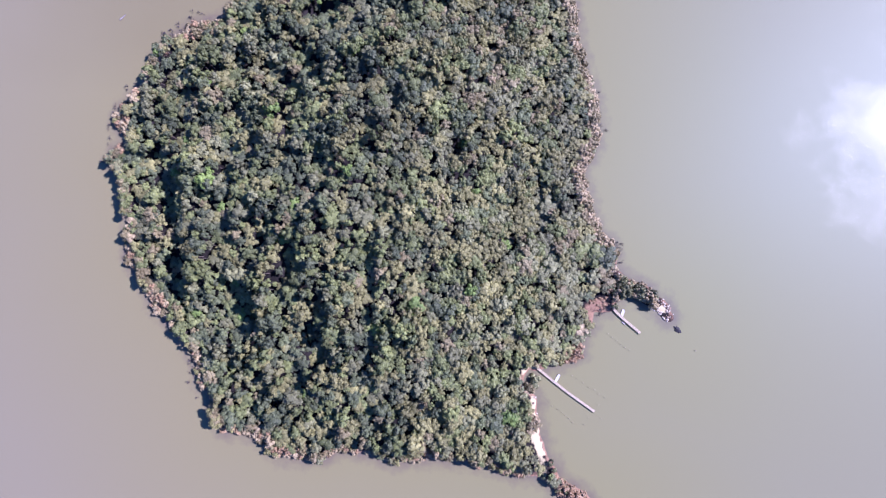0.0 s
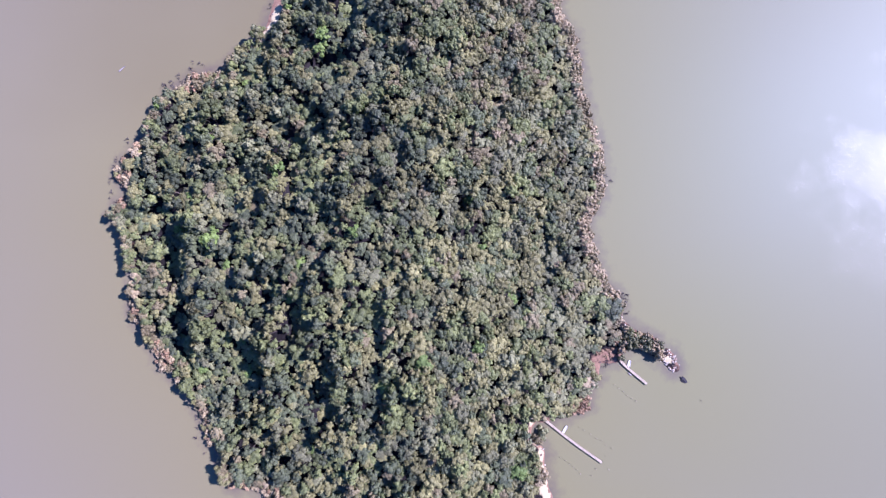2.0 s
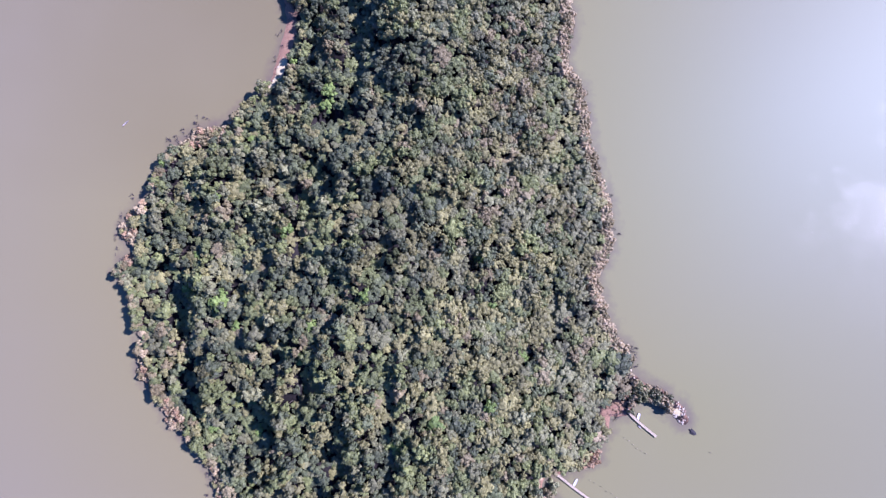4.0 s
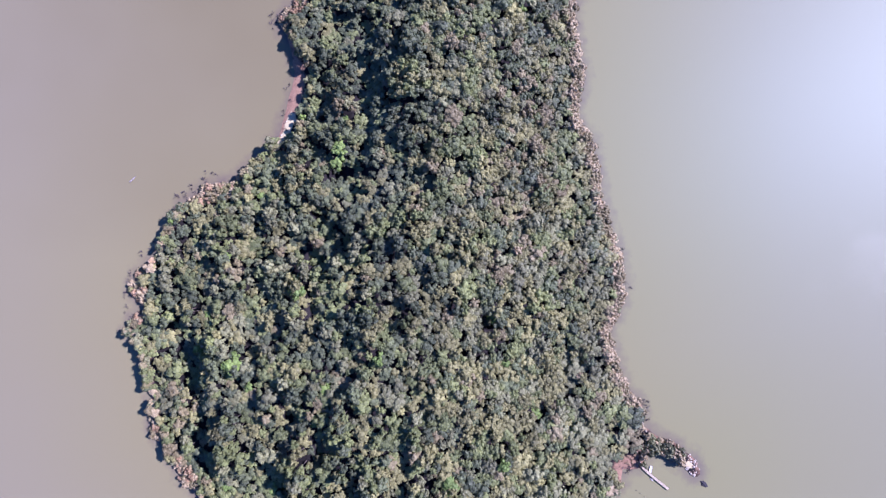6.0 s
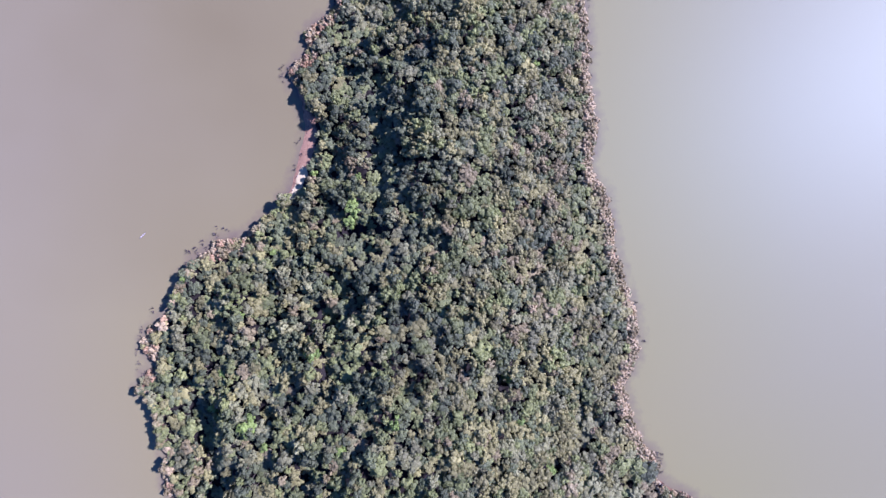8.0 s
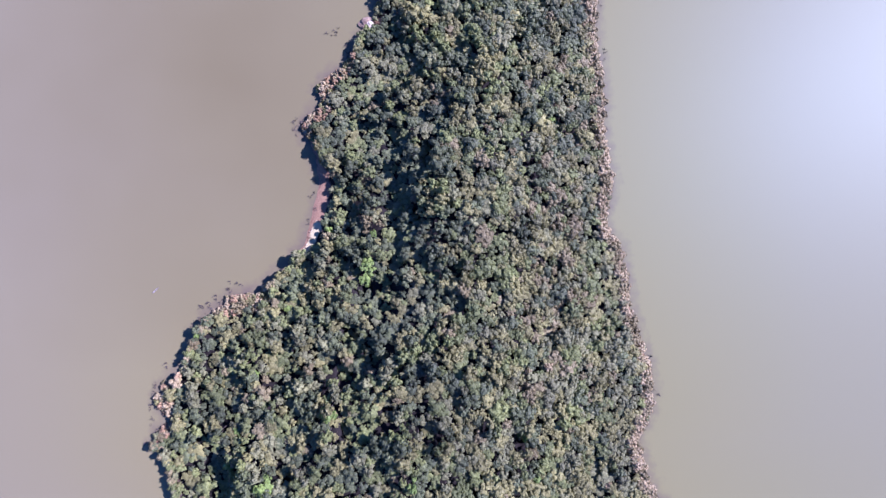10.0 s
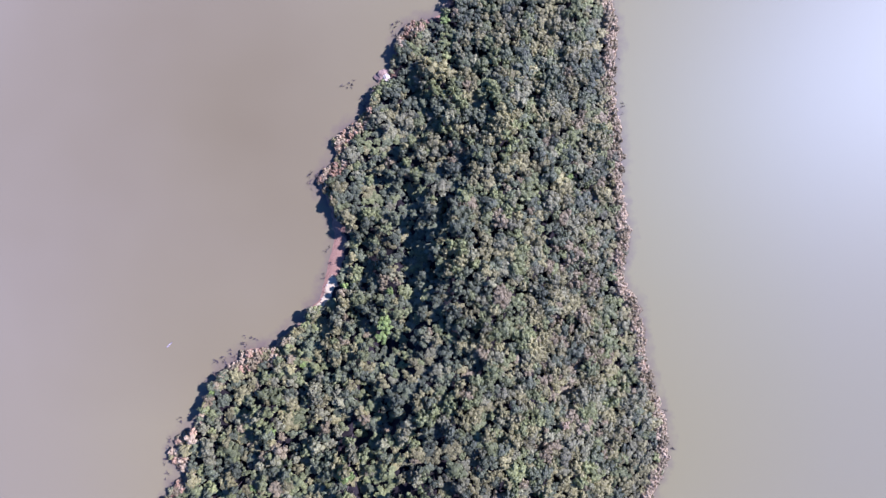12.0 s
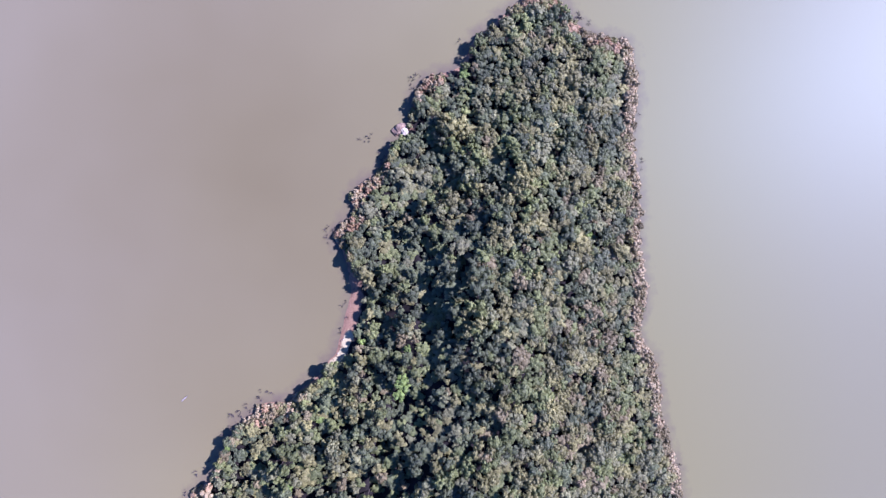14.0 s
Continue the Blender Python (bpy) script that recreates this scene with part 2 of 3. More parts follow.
def inland(xy):
    """Metres from the waterline, positive on land, negative in the lake."""
    xy = np.asarray(xy, float)
    a, b = SHORE, np.roll(SHORE, -1, 0)
    d = b - a
    out = np.empty(len(xy))
    for i in range(0, len(xy), 4000):
        q = xy[i:i + 4000, None]
        t = np.clip(((q - a) * d).sum(-1) / (d * d).sum(-1), 0, 1)
        gap = np.sqrt(((a + t[..., None] * d - q) ** 2).sum(-1).min(1))
        with np.errstate(divide="ignore", invalid="ignore"):
            cross = a[:, 0] + (q[..., 1] - a[:, 1]) / d[:, 1] * d[:, 0]
        inside = (((a[:, 1] > q[..., 1]) != (b[:, 1] > q[..., 1])) & (q[..., 0] < cross)).sum(1) % 2 == 1
        out[i:i + 4000] = np.where(inside, gap, -gap)
    return out


# Where dry brush lines the shore: centre, reach.
BRUSH = [(-196, 84, 11, 18), (-147, 138, 18, 11), (-101, 250, 12, 17), (-108, 238, 9, 8), (-88, 268, 10, 8), (-168, -25, 8, 16), (-145, -62, 8, 14), (-118, -97, 22, 8), (-95, -106, 12, 6), (-57, 319, 9, 7), (40, 343, 20, 9), (4, 362, 12, 8), (66, -124, 16, 9), (25, -113, 16, 6), (66, -52, 10, 9), (100, -17, 22, 10), (48, -92, 7, 7), (-188, 0, 8, 14), (-15, -108, 12, 6), (-63, -105, 8, 6)]
# Hollows and gullies where the wood is low and thin: centre, reach.
HOLLOWS = [(-161, 36, 9.5, 19), (-155, -5, 8, 16), (-78, 143, 6, 9), (-75, 108, 5, 10), (-90, 99, 5, 6), (-89, 71, 4, 7), (48, 31, 5, 12), (-64, 83, 4, 7), (-102, 16, 5, 12), (-42, 217, 4, 9), (-58, 188, 8, 36), (-112, -27, 5, 8), (-73, -51, 5, 8), (-58, 229, 6, 8), (-78, -40, 6, 8), (-88, -3, 5, 9), (-65, 142, 7, 12), (-48, 183, 4, 7), (-121, 43, 4, 7), (3, 62, 3, 5), (-62, 157, 5, 6), (-86, 121, 6, 8)]
# Beaches: centre, reach along x and y.
BEACHES = [(47, -91, 7, 27), (43, -64, 7, 9), (-106, 178, 5, 9), (-112, 168, 8, 8), (116, -25.5, 3, 2.4)]
RED_MUD = [(81, -21, 8, 8), (-103, 195, 8, 26), (66, -124, 12, 8), (-196, 82, 10, 14)]


def near(xy, places, edge=1):
    """1 in the middle of the places, falling to 0 beyond their reach; edge 2 falls more steeply."""
    return np.max([np.exp(-((((xy[:, 0] - x) / rx) ** 2 + ((xy[:, 1] - y) / ry) ** 2) ** edge)) for x, y, rx, ry in places], 0)


# Rounded hills under the wood: x, y, reach in x, reach in y, height.
HILLS = [(-71, 46, 38, 78, 18.0), (0, 90, 70, 37, 4.8), (-20, 181, 35, 70, 17.8), (-130, 59, 34, 68, 12.8), (-145, 18, 7, 26, 3.8), (-13, -16, 48, 84, 14.6), (17, 245, 29, 64, 6.0), (-53, 188, 11, 37, 3.2), (-104, 99, 23, 19, -9.4)]


def treetops(xy, s):
    """The wood's mean upper surface."""
    z = -1.8 + 3.6 * (1 - np.exp(-np.maximum(s, 0) / 20))
    for x, y, rx, ry, h in HILLS:
        z = z + h * np.exp(-((xy[:, 0] - x) / rx) ** 2 / 2 - ((xy[:, 1] - y) / ry) ** 2 / 2)
    return z - 6.0 * near(xy, HOLLOWS, 2)


def land(xy, s):
    s = s + 3.2 * near(xy, RED_MUD[:2])
    up = np.maximum(treetops(xy, s) - 7.2, 0) * np.clip(s / 14, 0, 1) ** 1.3
    return np.where(s < 0, np.maximum(-2.5, 0.22 * s), 0.9 * (1 - np.exp(-np.maximum(s, 0) / 3.0)) + up)


def height_at(x, y):
    q = np.array([[x, y]], float)
    return float(land(q, inland(q))[0])


# ---- building helpers ----
def link_bmesh(name, bm, mat, parent=None, label=""):
    me = bpy.data.meshes.new(name)
    bm.to_mesh(me)
    bm.free()
    for one in mat if isinstance(mat, (list, tuple)) else [mat]:
        me.materials.append(one)
    ob = new(name, me)
    ob.parent = parent
    return tagged(ob, label)


def part(name, bm, mat, parent, label=""):
    return link_bmesh(name, bm, mat, parent, label)


def array_mesh(name, verts, quads, slots=None, tone=None):
    """A mesh from numpy arrays of corners and four-sided faces."""
    me = bpy.data.meshes.new(name)
    verts, quads = np.ascontiguousarray(verts, np.float32), np.ascontiguousarray(quads, np.int32)
    me.vertices.add(len(verts))
    me.vertices.foreach_set("co", verts.ravel())
    me.loops.add(quads.size)
    me.loops.foreach_set("vertex_index", quads.ravel())
    me.polygons.add(len(quads))
    me.polygons.foreach_set("loop_start", np.arange(0, quads.size, 4, dtype=np.int32))
    if slots is not None:
        me.polygons.foreach_set("material_index", np.ascontiguousarray(slots, np.int32))
    if tone is not None:
        me.attributes.new("tone", "FLOAT", "POINT").data.foreach_set("value", np.ascontiguousarray(tone, np.float32))
    me.update(calc_edges=True)
    return me


def tube(bm, path, radii, sides=6):
    """A tapered round stick along a path."""
    rings = []
    for i, (p, r) in enumerate(zip(path, radii)):
        p = Vector(p)
        way = (Vector(path[min(i + 1, len(path) - 1)]) - Vector(path[max(i - 1, 0)])).normalized()
        turn = way.to_track_quat("Z", "Y")
        rings.append([bm.verts.new(p + turn @ Vector((r * math.cos(6.2832 * k / sides), r * math.sin(6.2832 * k / sides), 0))) for k in range(sides)])
    for a, b in zip(rings, rings[1:]):
        for k in range(sides):
            bm.faces.new((a[k], a[(k + 1) % sides], b[(k + 1) % sides], b[k]))
    bm.faces.new(rings[0][::-1])
    bm.faces.new(rings[-1])


def block(bm, centre, size, turn=0.0, bevel=0.0):
    m = Matrix.Translation(centre) @ Matrix.Rotation(turn, 4, "Z") @ Matrix.Diagonal((*size, 1))
    made = bmesh.ops.create_cube(bm, size=1, matrix=m)["verts"]
    if bevel:
        bmesh.ops.bevel(bm, geom=list({e for v in made for e in v.link_edges}), offset=bevel, segments=1, affect="EDGES")


# ---- lake and land ----
def build_water():
    """One sheet to the horizon, finer round the island."""
    xs = np.concatenate([np.linspace(-2440, -260, 18), np.arange(-240, 166, 2.8), np.linspace(180, 2360, 18)])
    ys = np.concatenate([np.linspace(-2280, -190, 18), np.arange(-170, 404, 2.8), np.linspace(420, 2520, 18)])
    gx, gy = np.meshgrid(xs, ys)
    xy = np.stack([gx.ravel(), gy.ravel()], 1)
    n = len(xs)
    i = (np.arange(len(ys) - 1)[:, None] * n + np.arange(n - 1)).ravel()
    me = array_mesh("water", np.column_stack([xy, np.zeros(len(xy))]), np.stack([i, i + 1, i + n + 1, i + n], 1))
    off = np.clip(-inland(xy), 0, 120)
    me.attributes.new("shore", "FLOAT", "POINT").data.foreach_set("value", off.astype(np.float32))
    me.materials.append(water_material())
    tagged(new("water", me), "calm silty tan lake water with light wind ripples", "lake", kind="structure")


def build_ground():
    xs, ys = np.arange(-222, 142, 1.6), np.arange(-152, 386, 1.6)
    gx, gy = np.meshgrid(xs, ys)
    xy = np.stack([gx.ravel(), gy.ravel()], 1)
    s = inland(xy)
    z = land(xy, s)
    z = z + np.array([noise.noise(Vector((x * 0.25, y * 0.25, 0))) for x, y in xy]) * np.clip(s / 6, 0.0, 1) * 0.5
    n = len(xs)
    i = (np.arange(len(ys) - 1)[:, None] * n + np.arange(n - 1)).ravel()
    quads = np.stack([i, i + 1, i + n + 1, i + n], 1)
    quads = quads[(s[quads] > -13).all(1)]
    used = np.unique(quads)
    back = np.zeros(len(xy), int)
    back[used] = np.arange(len(used))
    me = array_mesh("ground", np.column_stack([xy, z])[used], back[quads])
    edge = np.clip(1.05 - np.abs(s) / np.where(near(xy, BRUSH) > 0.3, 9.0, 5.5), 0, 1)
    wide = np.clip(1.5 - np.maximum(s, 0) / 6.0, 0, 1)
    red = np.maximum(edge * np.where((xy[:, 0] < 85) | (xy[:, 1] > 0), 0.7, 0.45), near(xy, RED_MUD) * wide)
    sand = near(xy, BEACHES) * np.clip(s / 1.2, 0, 1) * np.clip(2.2 - s / 3.6, 0, 1)
    for name, value in (("red", red), ("sand", sand)):
        me.attributes.new(name, "FLOAT", "POINT").data.foreach_set("value", value[used].astype(np.float32))
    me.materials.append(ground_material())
    me.polygons.foreach_set("use_smooth", np.ones(len(me.polygons), bool))
    tagged(new("ground", me), "wooded island of red soil, leaf litter and sandy beaches", "island", kind="structure")


build_water()
build_ground()


# ---- trees ----
def sprays(rng, centre, radius, count, size, low=-0.35, flat=0.85):
    """Folded leaf sprays over a rounded clump, each one a diamond that faces roughly outwards."""
    z = rng.uniform(low, 1, count)
    a = rng.uniform(0, 6.2832, count)
    r = np.sqrt(1 - z * z)
    out = np.stack([r * np.cos(a), r * np.sin(a), z], 1)
    place = centre + out * radius * rng.uniform(0.75, 1.18, (count, 1)) * (1, 1, flat)
    nrm = out + rng.normal(0, 0.27, (count, 3)) + (0, 0, 0.1)
    nrm /= np.linalg.norm(nrm, axis=1)[:, None]
    u = np.cross(nrm, rng.normal(0, 1, (count, 3)))
    u /= np.linalg.norm(u, axis=1)[:, None]
    v = np.cross(nrm, u)
    long = size * rng.uniform(0.75, 1.3, (count, 1))
    wide = long * rng.uniform(0.6, 0.95, (count, 1))
    dip = nrm * long * 0.22
    return np.stack([place - u * long - dip, place - v * wide, place + u * long - dip, place + v * wide], 1).reshape(-1, 3)


def dome(n=3):
    """A rounded shell of four-sided faces, open below, on the unit sphere."""
    ids, verts, faces = {}, [], []

    def corner(p):
        key = tuple(round(c, 4) for c in p)
        if key not in ids:
            ids[key] = len(verts)
            verts.append(np.array(p) / np.linalg.norm(p))
        return ids[key]

    steps = [-1 + 2 * k / n for k in range(n + 1)]
    sides = [lambda u, v: (u, v, 1), lambda u, v: (1, u, v), lambda u, v: (-1, -u, v), lambda u, v: (-u, 1, v), lambda u, v: (u, -1, v)]
    for k, side in enumerate(sides):
        for i in range(n):
            for j in range(n):
                if k and j == 0:
                    continue
                faces.append([corner(side(steps[a], steps[b])) for a, b in ((i, j), (i + 1, j), (i + 1, j + 1), (i, j + 1))])
    return np.array(verts), np.array(faces)


DOME_VERTS, DOME_FACES = dome(2)


def crown(seed, radius, height, lumps=6, per_lump=26, size=0.47, lump_size=(0.36, 0.5), droop=0.85):
    """Corners and faces of a crown: a few rounded boughs at uneven heights, each a core under ragged leaf sprays. The trunk's foot is at the origin."""
    rng = np.random.default_rng(seed)
    verts, faces, count = [], [], 0
    squash = rng.uniform(0.85, 1.15)
    for k in range(lumps):
        a = 2.399 * k + rng.uniform(-0.5, 0.5)
        f = math.sqrt((k + 0.2) / lumps)
        r = radius * 0.78 * f
        lump = radius * rng.uniform(*lump_size) * (1.1 - 0.3 * f)
        top = height - lump * 0.8 - radius * droop * f * f * rng.uniform(0.3, 1.2)
        at = np.array([r * math.cos(a) * squash, r * math.sin(a) / squash, top])
        turn = rng.uniform(0, 6.2832)
        shell = DOME_VERTS * rng.uniform(0.72, 1.0, (len(DOME_VERTS), 1)) * lump * 0.9 * (rng.uniform(0.9, 1.1), rng.uniform(0.9, 1.1), rng.uniform(0.85, 1.1))
        shell = np.column_stack([shell[:, 0] * math.cos(turn) - shell[:, 1] * math.sin(turn), shell[:, 0] * math.sin(turn) + shell[:, 1] * math.cos(turn), shell[:, 2]]) + at
        loose = sprays(rng, at, lump, per_lump, size)
        verts += [shell, loose]
        faces += [DOME_FACES + count, np.arange(len(loose)).reshape(-1, 4) + count + len(shell)]
        count += len(shell) + len(loose)
    return np.concatenate(verts), np.concatenate(faces)


def trunk_corners(seed, height, radius):
    """A bent tapered trunk with three limbs, as four-sided faces."""
    rng = np.random.default_rng(seed + 900)
    bm = bmesh.new()
    bend = rng.normal(0, 0.25, 2)
    up = height * 0.72
    tube(bm, [(0, 0, -0.6), (bend[0] * 0.5, bend[1] * 0.5, up * 0.5), (bend[0], bend[1], up)], [0.24, 0.17, 0.07], 5)
    for k in range(3):
        a = 2.1 * k + rng.uniform(0, 1)
        reach = radius * rng.uniform(0.5, 0.7)
        tube(bm, [(bend[0] * 0.6, bend[1] * 0.6, up * 0.55), (reach * math.cos(a), reach * math.sin(a), up * rng.uniform(0.95, 1.08))], [0.1, 0.035], 4)
    return bm


CROWN_RADIUS, TREE_HEIGHT = 3.25, 7.5
# six domed crowns, and six broad flat-topped ones of finer boughs
CROWNS = [crown(k, CROWN_RADIUS, TREE_HEIGHT, 5 + k % 3) for k in range(6)]
CROWNS += [crown(k, CROWN_RADIUS, TREE_HEIGHT, 8 + k % 3, 17, 0.43, (0.28, 0.4), 0.55) for k in range(6, 12)]


def leafy_part(name, shape, mat, parent, tone=0.5, label=""):
    me = array_mesh(name, *shape, tone=np.full(len(shape[0]), tone))
    me.polygons.foreach_set("use_smooth", np.zeros(len(me.polygons), bool))
    me.materials.append(mat)
    ob = new(name, me)
    ob.parent = parent
    return tagged(ob, label)


def make_tree(seed, kind, tone, label, name="tree", group="trees on the island's ridge"):
    tree = tagged(new(name), label, "tree", group)
    leafy_part("crown", CROWNS[seed % 12], LEAVES[kind], tree, tone)
    part("trunk", trunk_corners(seed, TREE_HEIGHT, CROWN_RADIUS), BARK, tree)
    return tree


TREE_LABELS = {
    DEEP: "deep green broadleaf tree in the dense island wood",
    MID: "mid-green broadleaf tree with a lumpy crown in the wood",
    OLIVE: "olive-green broadleaf tree with a sunlit lumpy crown",
    GREY: "grey-green broadleaf tree in the dense island wood",
    RUSSET: "brownish half-dry broadleaf tree in the island wood",
    BRIGHT: "bright fresh-green tree standing out among darker crowns",
    RED: "red-brown dry tree near the shore",
    PALE: "pale dry almost leafless tree among green crowns",
}


def plant():
    rng = np.random.default_rng(7)
    step = 4.65
    gx, gy = np.meshgrid(np.arange(-206, 126, step), np.arange(-136, 370, step * 0.88))
    gx = gx + (np.arange(gx.shape[0]) % 2)[:, None] * step / 2
    xy = np.stack([gx.ravel(), gy.ravel()], 1) + rng.uniform(-1.5, 1.5, (gx.size, 2))
    # an unbroken row of trees leans over the western waterline
    way = np.roll(SHORE, -1, 0) - np.roll(SHORE, 1, 0)
    way /= np.linalg.norm(way, axis=1)[:, None]
    rim = (SHORE - 3.0 * np.stack([way[:, 1], -way[:, 0]], 1))[SHORE[:, 0] < -60]
    xy = np.concatenate([xy, rim + rng.uniform(-0.6, 0.6, rim.shape)])
    s = inland(xy)
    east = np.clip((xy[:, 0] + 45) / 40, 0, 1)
    room = np.where(xy[:, 0] < -60, 0.7, 1.3) + np.where(xy[:, 0] < 0, 0.0, 7.5) * near(xy, BEACHES) + 9.2 * near(xy, [(-103, 190, 10, 28)]) + 1.0 * ((xy[:, 0] > 50) & (xy[:, 1] > 5))
    hollow = near(xy, HOLLOWS, 2)
    brush = np.maximum(near(xy, BRUSH), 0.75 * ((xy[:, 0] > 50) & (xy[:, 1] > 5)))
    room = np.maximum(room, np.where(xy[:, 0] < 50, 10.5, 6.0) * np.clip(brush, 0, 0.78))
    thin = near(xy, [(-76, 185, 16, 26), (-66, 135, 14, 22), (-62, 228, 16, 18)], 2)
    keep = (s > room) & (rng.random(len(xy)) > 0.05 * thin) & ((xy[:, 0] < 90) | (xy[:, 1] > -2)) & (near(xy, [(81, -21, 8, 7), (-75.5, 154, 5, 8), (-37, 323, 3.5, 3.5), (-69, 296, 8, 7)]) < 0.4)
    xy, s, east, hollow, brush = xy[keep], s[keep], east[keep], hollow[keep], brush[keep]
    ground = land(xy, s)
    drift = np.array([noise.noise(Vector((x * 0.075, y * 0.05, 5))) for x, y in xy])
    rough = 2.4 - 1.6 * east
    h = treetops(xy, s) - ground + 0.7 + rng.uniform(-1, 1, len(xy)) * rough + (12.0 - 6.5 * east) * drift
    low = rng.random(len(xy)) < 0.25 * hollow + 0.06 * (1 - east) + 0.03 + 0.42 * near(xy, [(-68, 150, 22, 50), (-68, 215, 26, 50)], 2)
    pits = np.array([noise.noise(Vector((x * 0.08, y * 0.06, 77))) for x, y in xy])
    low |= pits > 0.28 + 0.31 * east
    h = np.where(low, 0.33, 1.0) * np.clip(h, np.where((xy[:, 0] < 40) & (brush < 0.4), 4.0 + 2.4 * east + np.where(xy[:, 0] < -100, 6.5, 4.2) * np.exp(-s / 9), 4.4), 15.0) * (1 - 0.45 * hollow)
    h = np.maximum(h, 2.4) + 3.4 * near(xy, [(-91, 196, 5, 24)], 2)  # tall trees overhang the western beach
    wide = np.clip(rng.normal(0.95, 0.19, len(xy)), 0.6, 1.4) * np.clip(0.76 + s / 35, 0.76, 1.0) * (1.06 + 0.1 * east)
    big = (rng.random(len(xy)) < 0.10) & ~low & (s > 7)
    wide, h = np.where(big, wide * 1.4, wide * 1.03), np.where(big, h + 1.8, h)
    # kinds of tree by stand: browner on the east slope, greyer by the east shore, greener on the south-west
    patch = np.array([[noise.noise(Vector((x * 0.07, y * 0.07, 31.0 * k))) for k in range(8)] for x, y in xy])
    brown = 0.03 + 0.50 * np.exp(-((xy[:, 0] - 26) / 18) ** 2 - ((xy[:, 1] - 150) / 65) ** 2) + 0.25 * np.exp(-s / 5)
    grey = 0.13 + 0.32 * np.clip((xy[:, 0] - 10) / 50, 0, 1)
    bright = 0.003 + 0.006 * (xy[:, 0] < -85)
    dry = 4.0 * np.clip(1.6 - s / 4.2, 0, 1) * np.maximum(near(xy, BRUSH), ((xy[:, 0] > 50) & (xy[:, 1] > 5)))
    north = np.clip((xy[:, 1] - 170) / 60, 0, 1)
    # lighter olive replaces deep green eastward: sunlit brightness put into the mix of kinds
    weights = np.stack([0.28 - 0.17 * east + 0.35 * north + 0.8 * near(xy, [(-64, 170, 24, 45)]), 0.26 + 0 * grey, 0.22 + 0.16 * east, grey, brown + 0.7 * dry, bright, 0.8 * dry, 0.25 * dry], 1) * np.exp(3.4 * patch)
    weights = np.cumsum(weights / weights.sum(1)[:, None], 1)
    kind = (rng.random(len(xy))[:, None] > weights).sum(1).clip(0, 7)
    tone = np.clip(rng.normal(0.5, 0.17, len(xy)), 0, 1)
    h = np.where((dry > 1) & (kind >= RUSSET) & (kind != BRIGHT), h * 0.68, h)
    turn = rng.uniform(0, 6.2832, len(xy))
    proto = rng.integers(0, 6, len(xy)) + 6 * (rng.random(len(xy)) < 0.12 + 0.33 * east)
    # single trees along the ridge, where the flight passes nearest
    single = (np.abs(xy[:, 0] + 32) < 13.5) & (xy[:, 1] > 30) & (xy[:, 1] < 178)
    masters = {}
    for i in np.flatnonzero(single):
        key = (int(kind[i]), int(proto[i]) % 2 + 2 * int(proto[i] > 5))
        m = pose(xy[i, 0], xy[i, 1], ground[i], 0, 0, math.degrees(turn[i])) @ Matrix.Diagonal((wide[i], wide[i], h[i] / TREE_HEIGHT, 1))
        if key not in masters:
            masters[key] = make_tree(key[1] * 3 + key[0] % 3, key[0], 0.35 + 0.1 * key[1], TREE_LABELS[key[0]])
            masters[key].matrix_basis = m
        else:
            copy_thing(masters[key], Matrix.Identity(4)).matrix_basis = m
    # all the other trees, past counting
    verts, faces, slots, tones, count = [], [], [], [], 0
    wood = []
    for k in range(4):
        bm = trunk_corners(k, TREE_HEIGHT, CROWN_RADIUS)
        q = np.array([[v.co[:] for v in f.verts] for f in bm.faces if len(f.verts) == 4], float).reshape(-1, 3)
        bm.free()
        wood.append((q, np.arange(len(q)).reshape(-1, 4)))
    for i in np.flatnonzero(~single):
        c, n = math.cos(turn[i]), math.sin(turn[i])
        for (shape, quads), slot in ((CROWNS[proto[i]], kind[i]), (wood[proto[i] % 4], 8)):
            q = shape * (wide[i], wide[i], h[i] / TREE_HEIGHT)
            verts.append(np.column_stack([q[:, 0] * c - q[:, 1] * n + xy[i, 0], q[:, 0] * n + q[:, 1] * c + xy[i, 1], q[:, 2] + ground[i]]))
            faces.append(quads + count)
            slots.append(np.full(len(quads), slot))
            tones.append(np.full(len(q), tone[i]))
            count += len(q)
    me = array_mesh("forest", np.concatenate(verts), np.concatenate(faces), np.concatenate(slots), np.concatenate(tones))
    me.polygons.foreach_set("use_smooth", np.zeros(len(me.polygons), bool))
    for mat in LEAVES + [BARK]:
        me.materials.append(mat)
    tagged(new("forest", me), "dense broadleaf wood of mixed green crowns covering the island", "forest", kind="stuff")


plant()


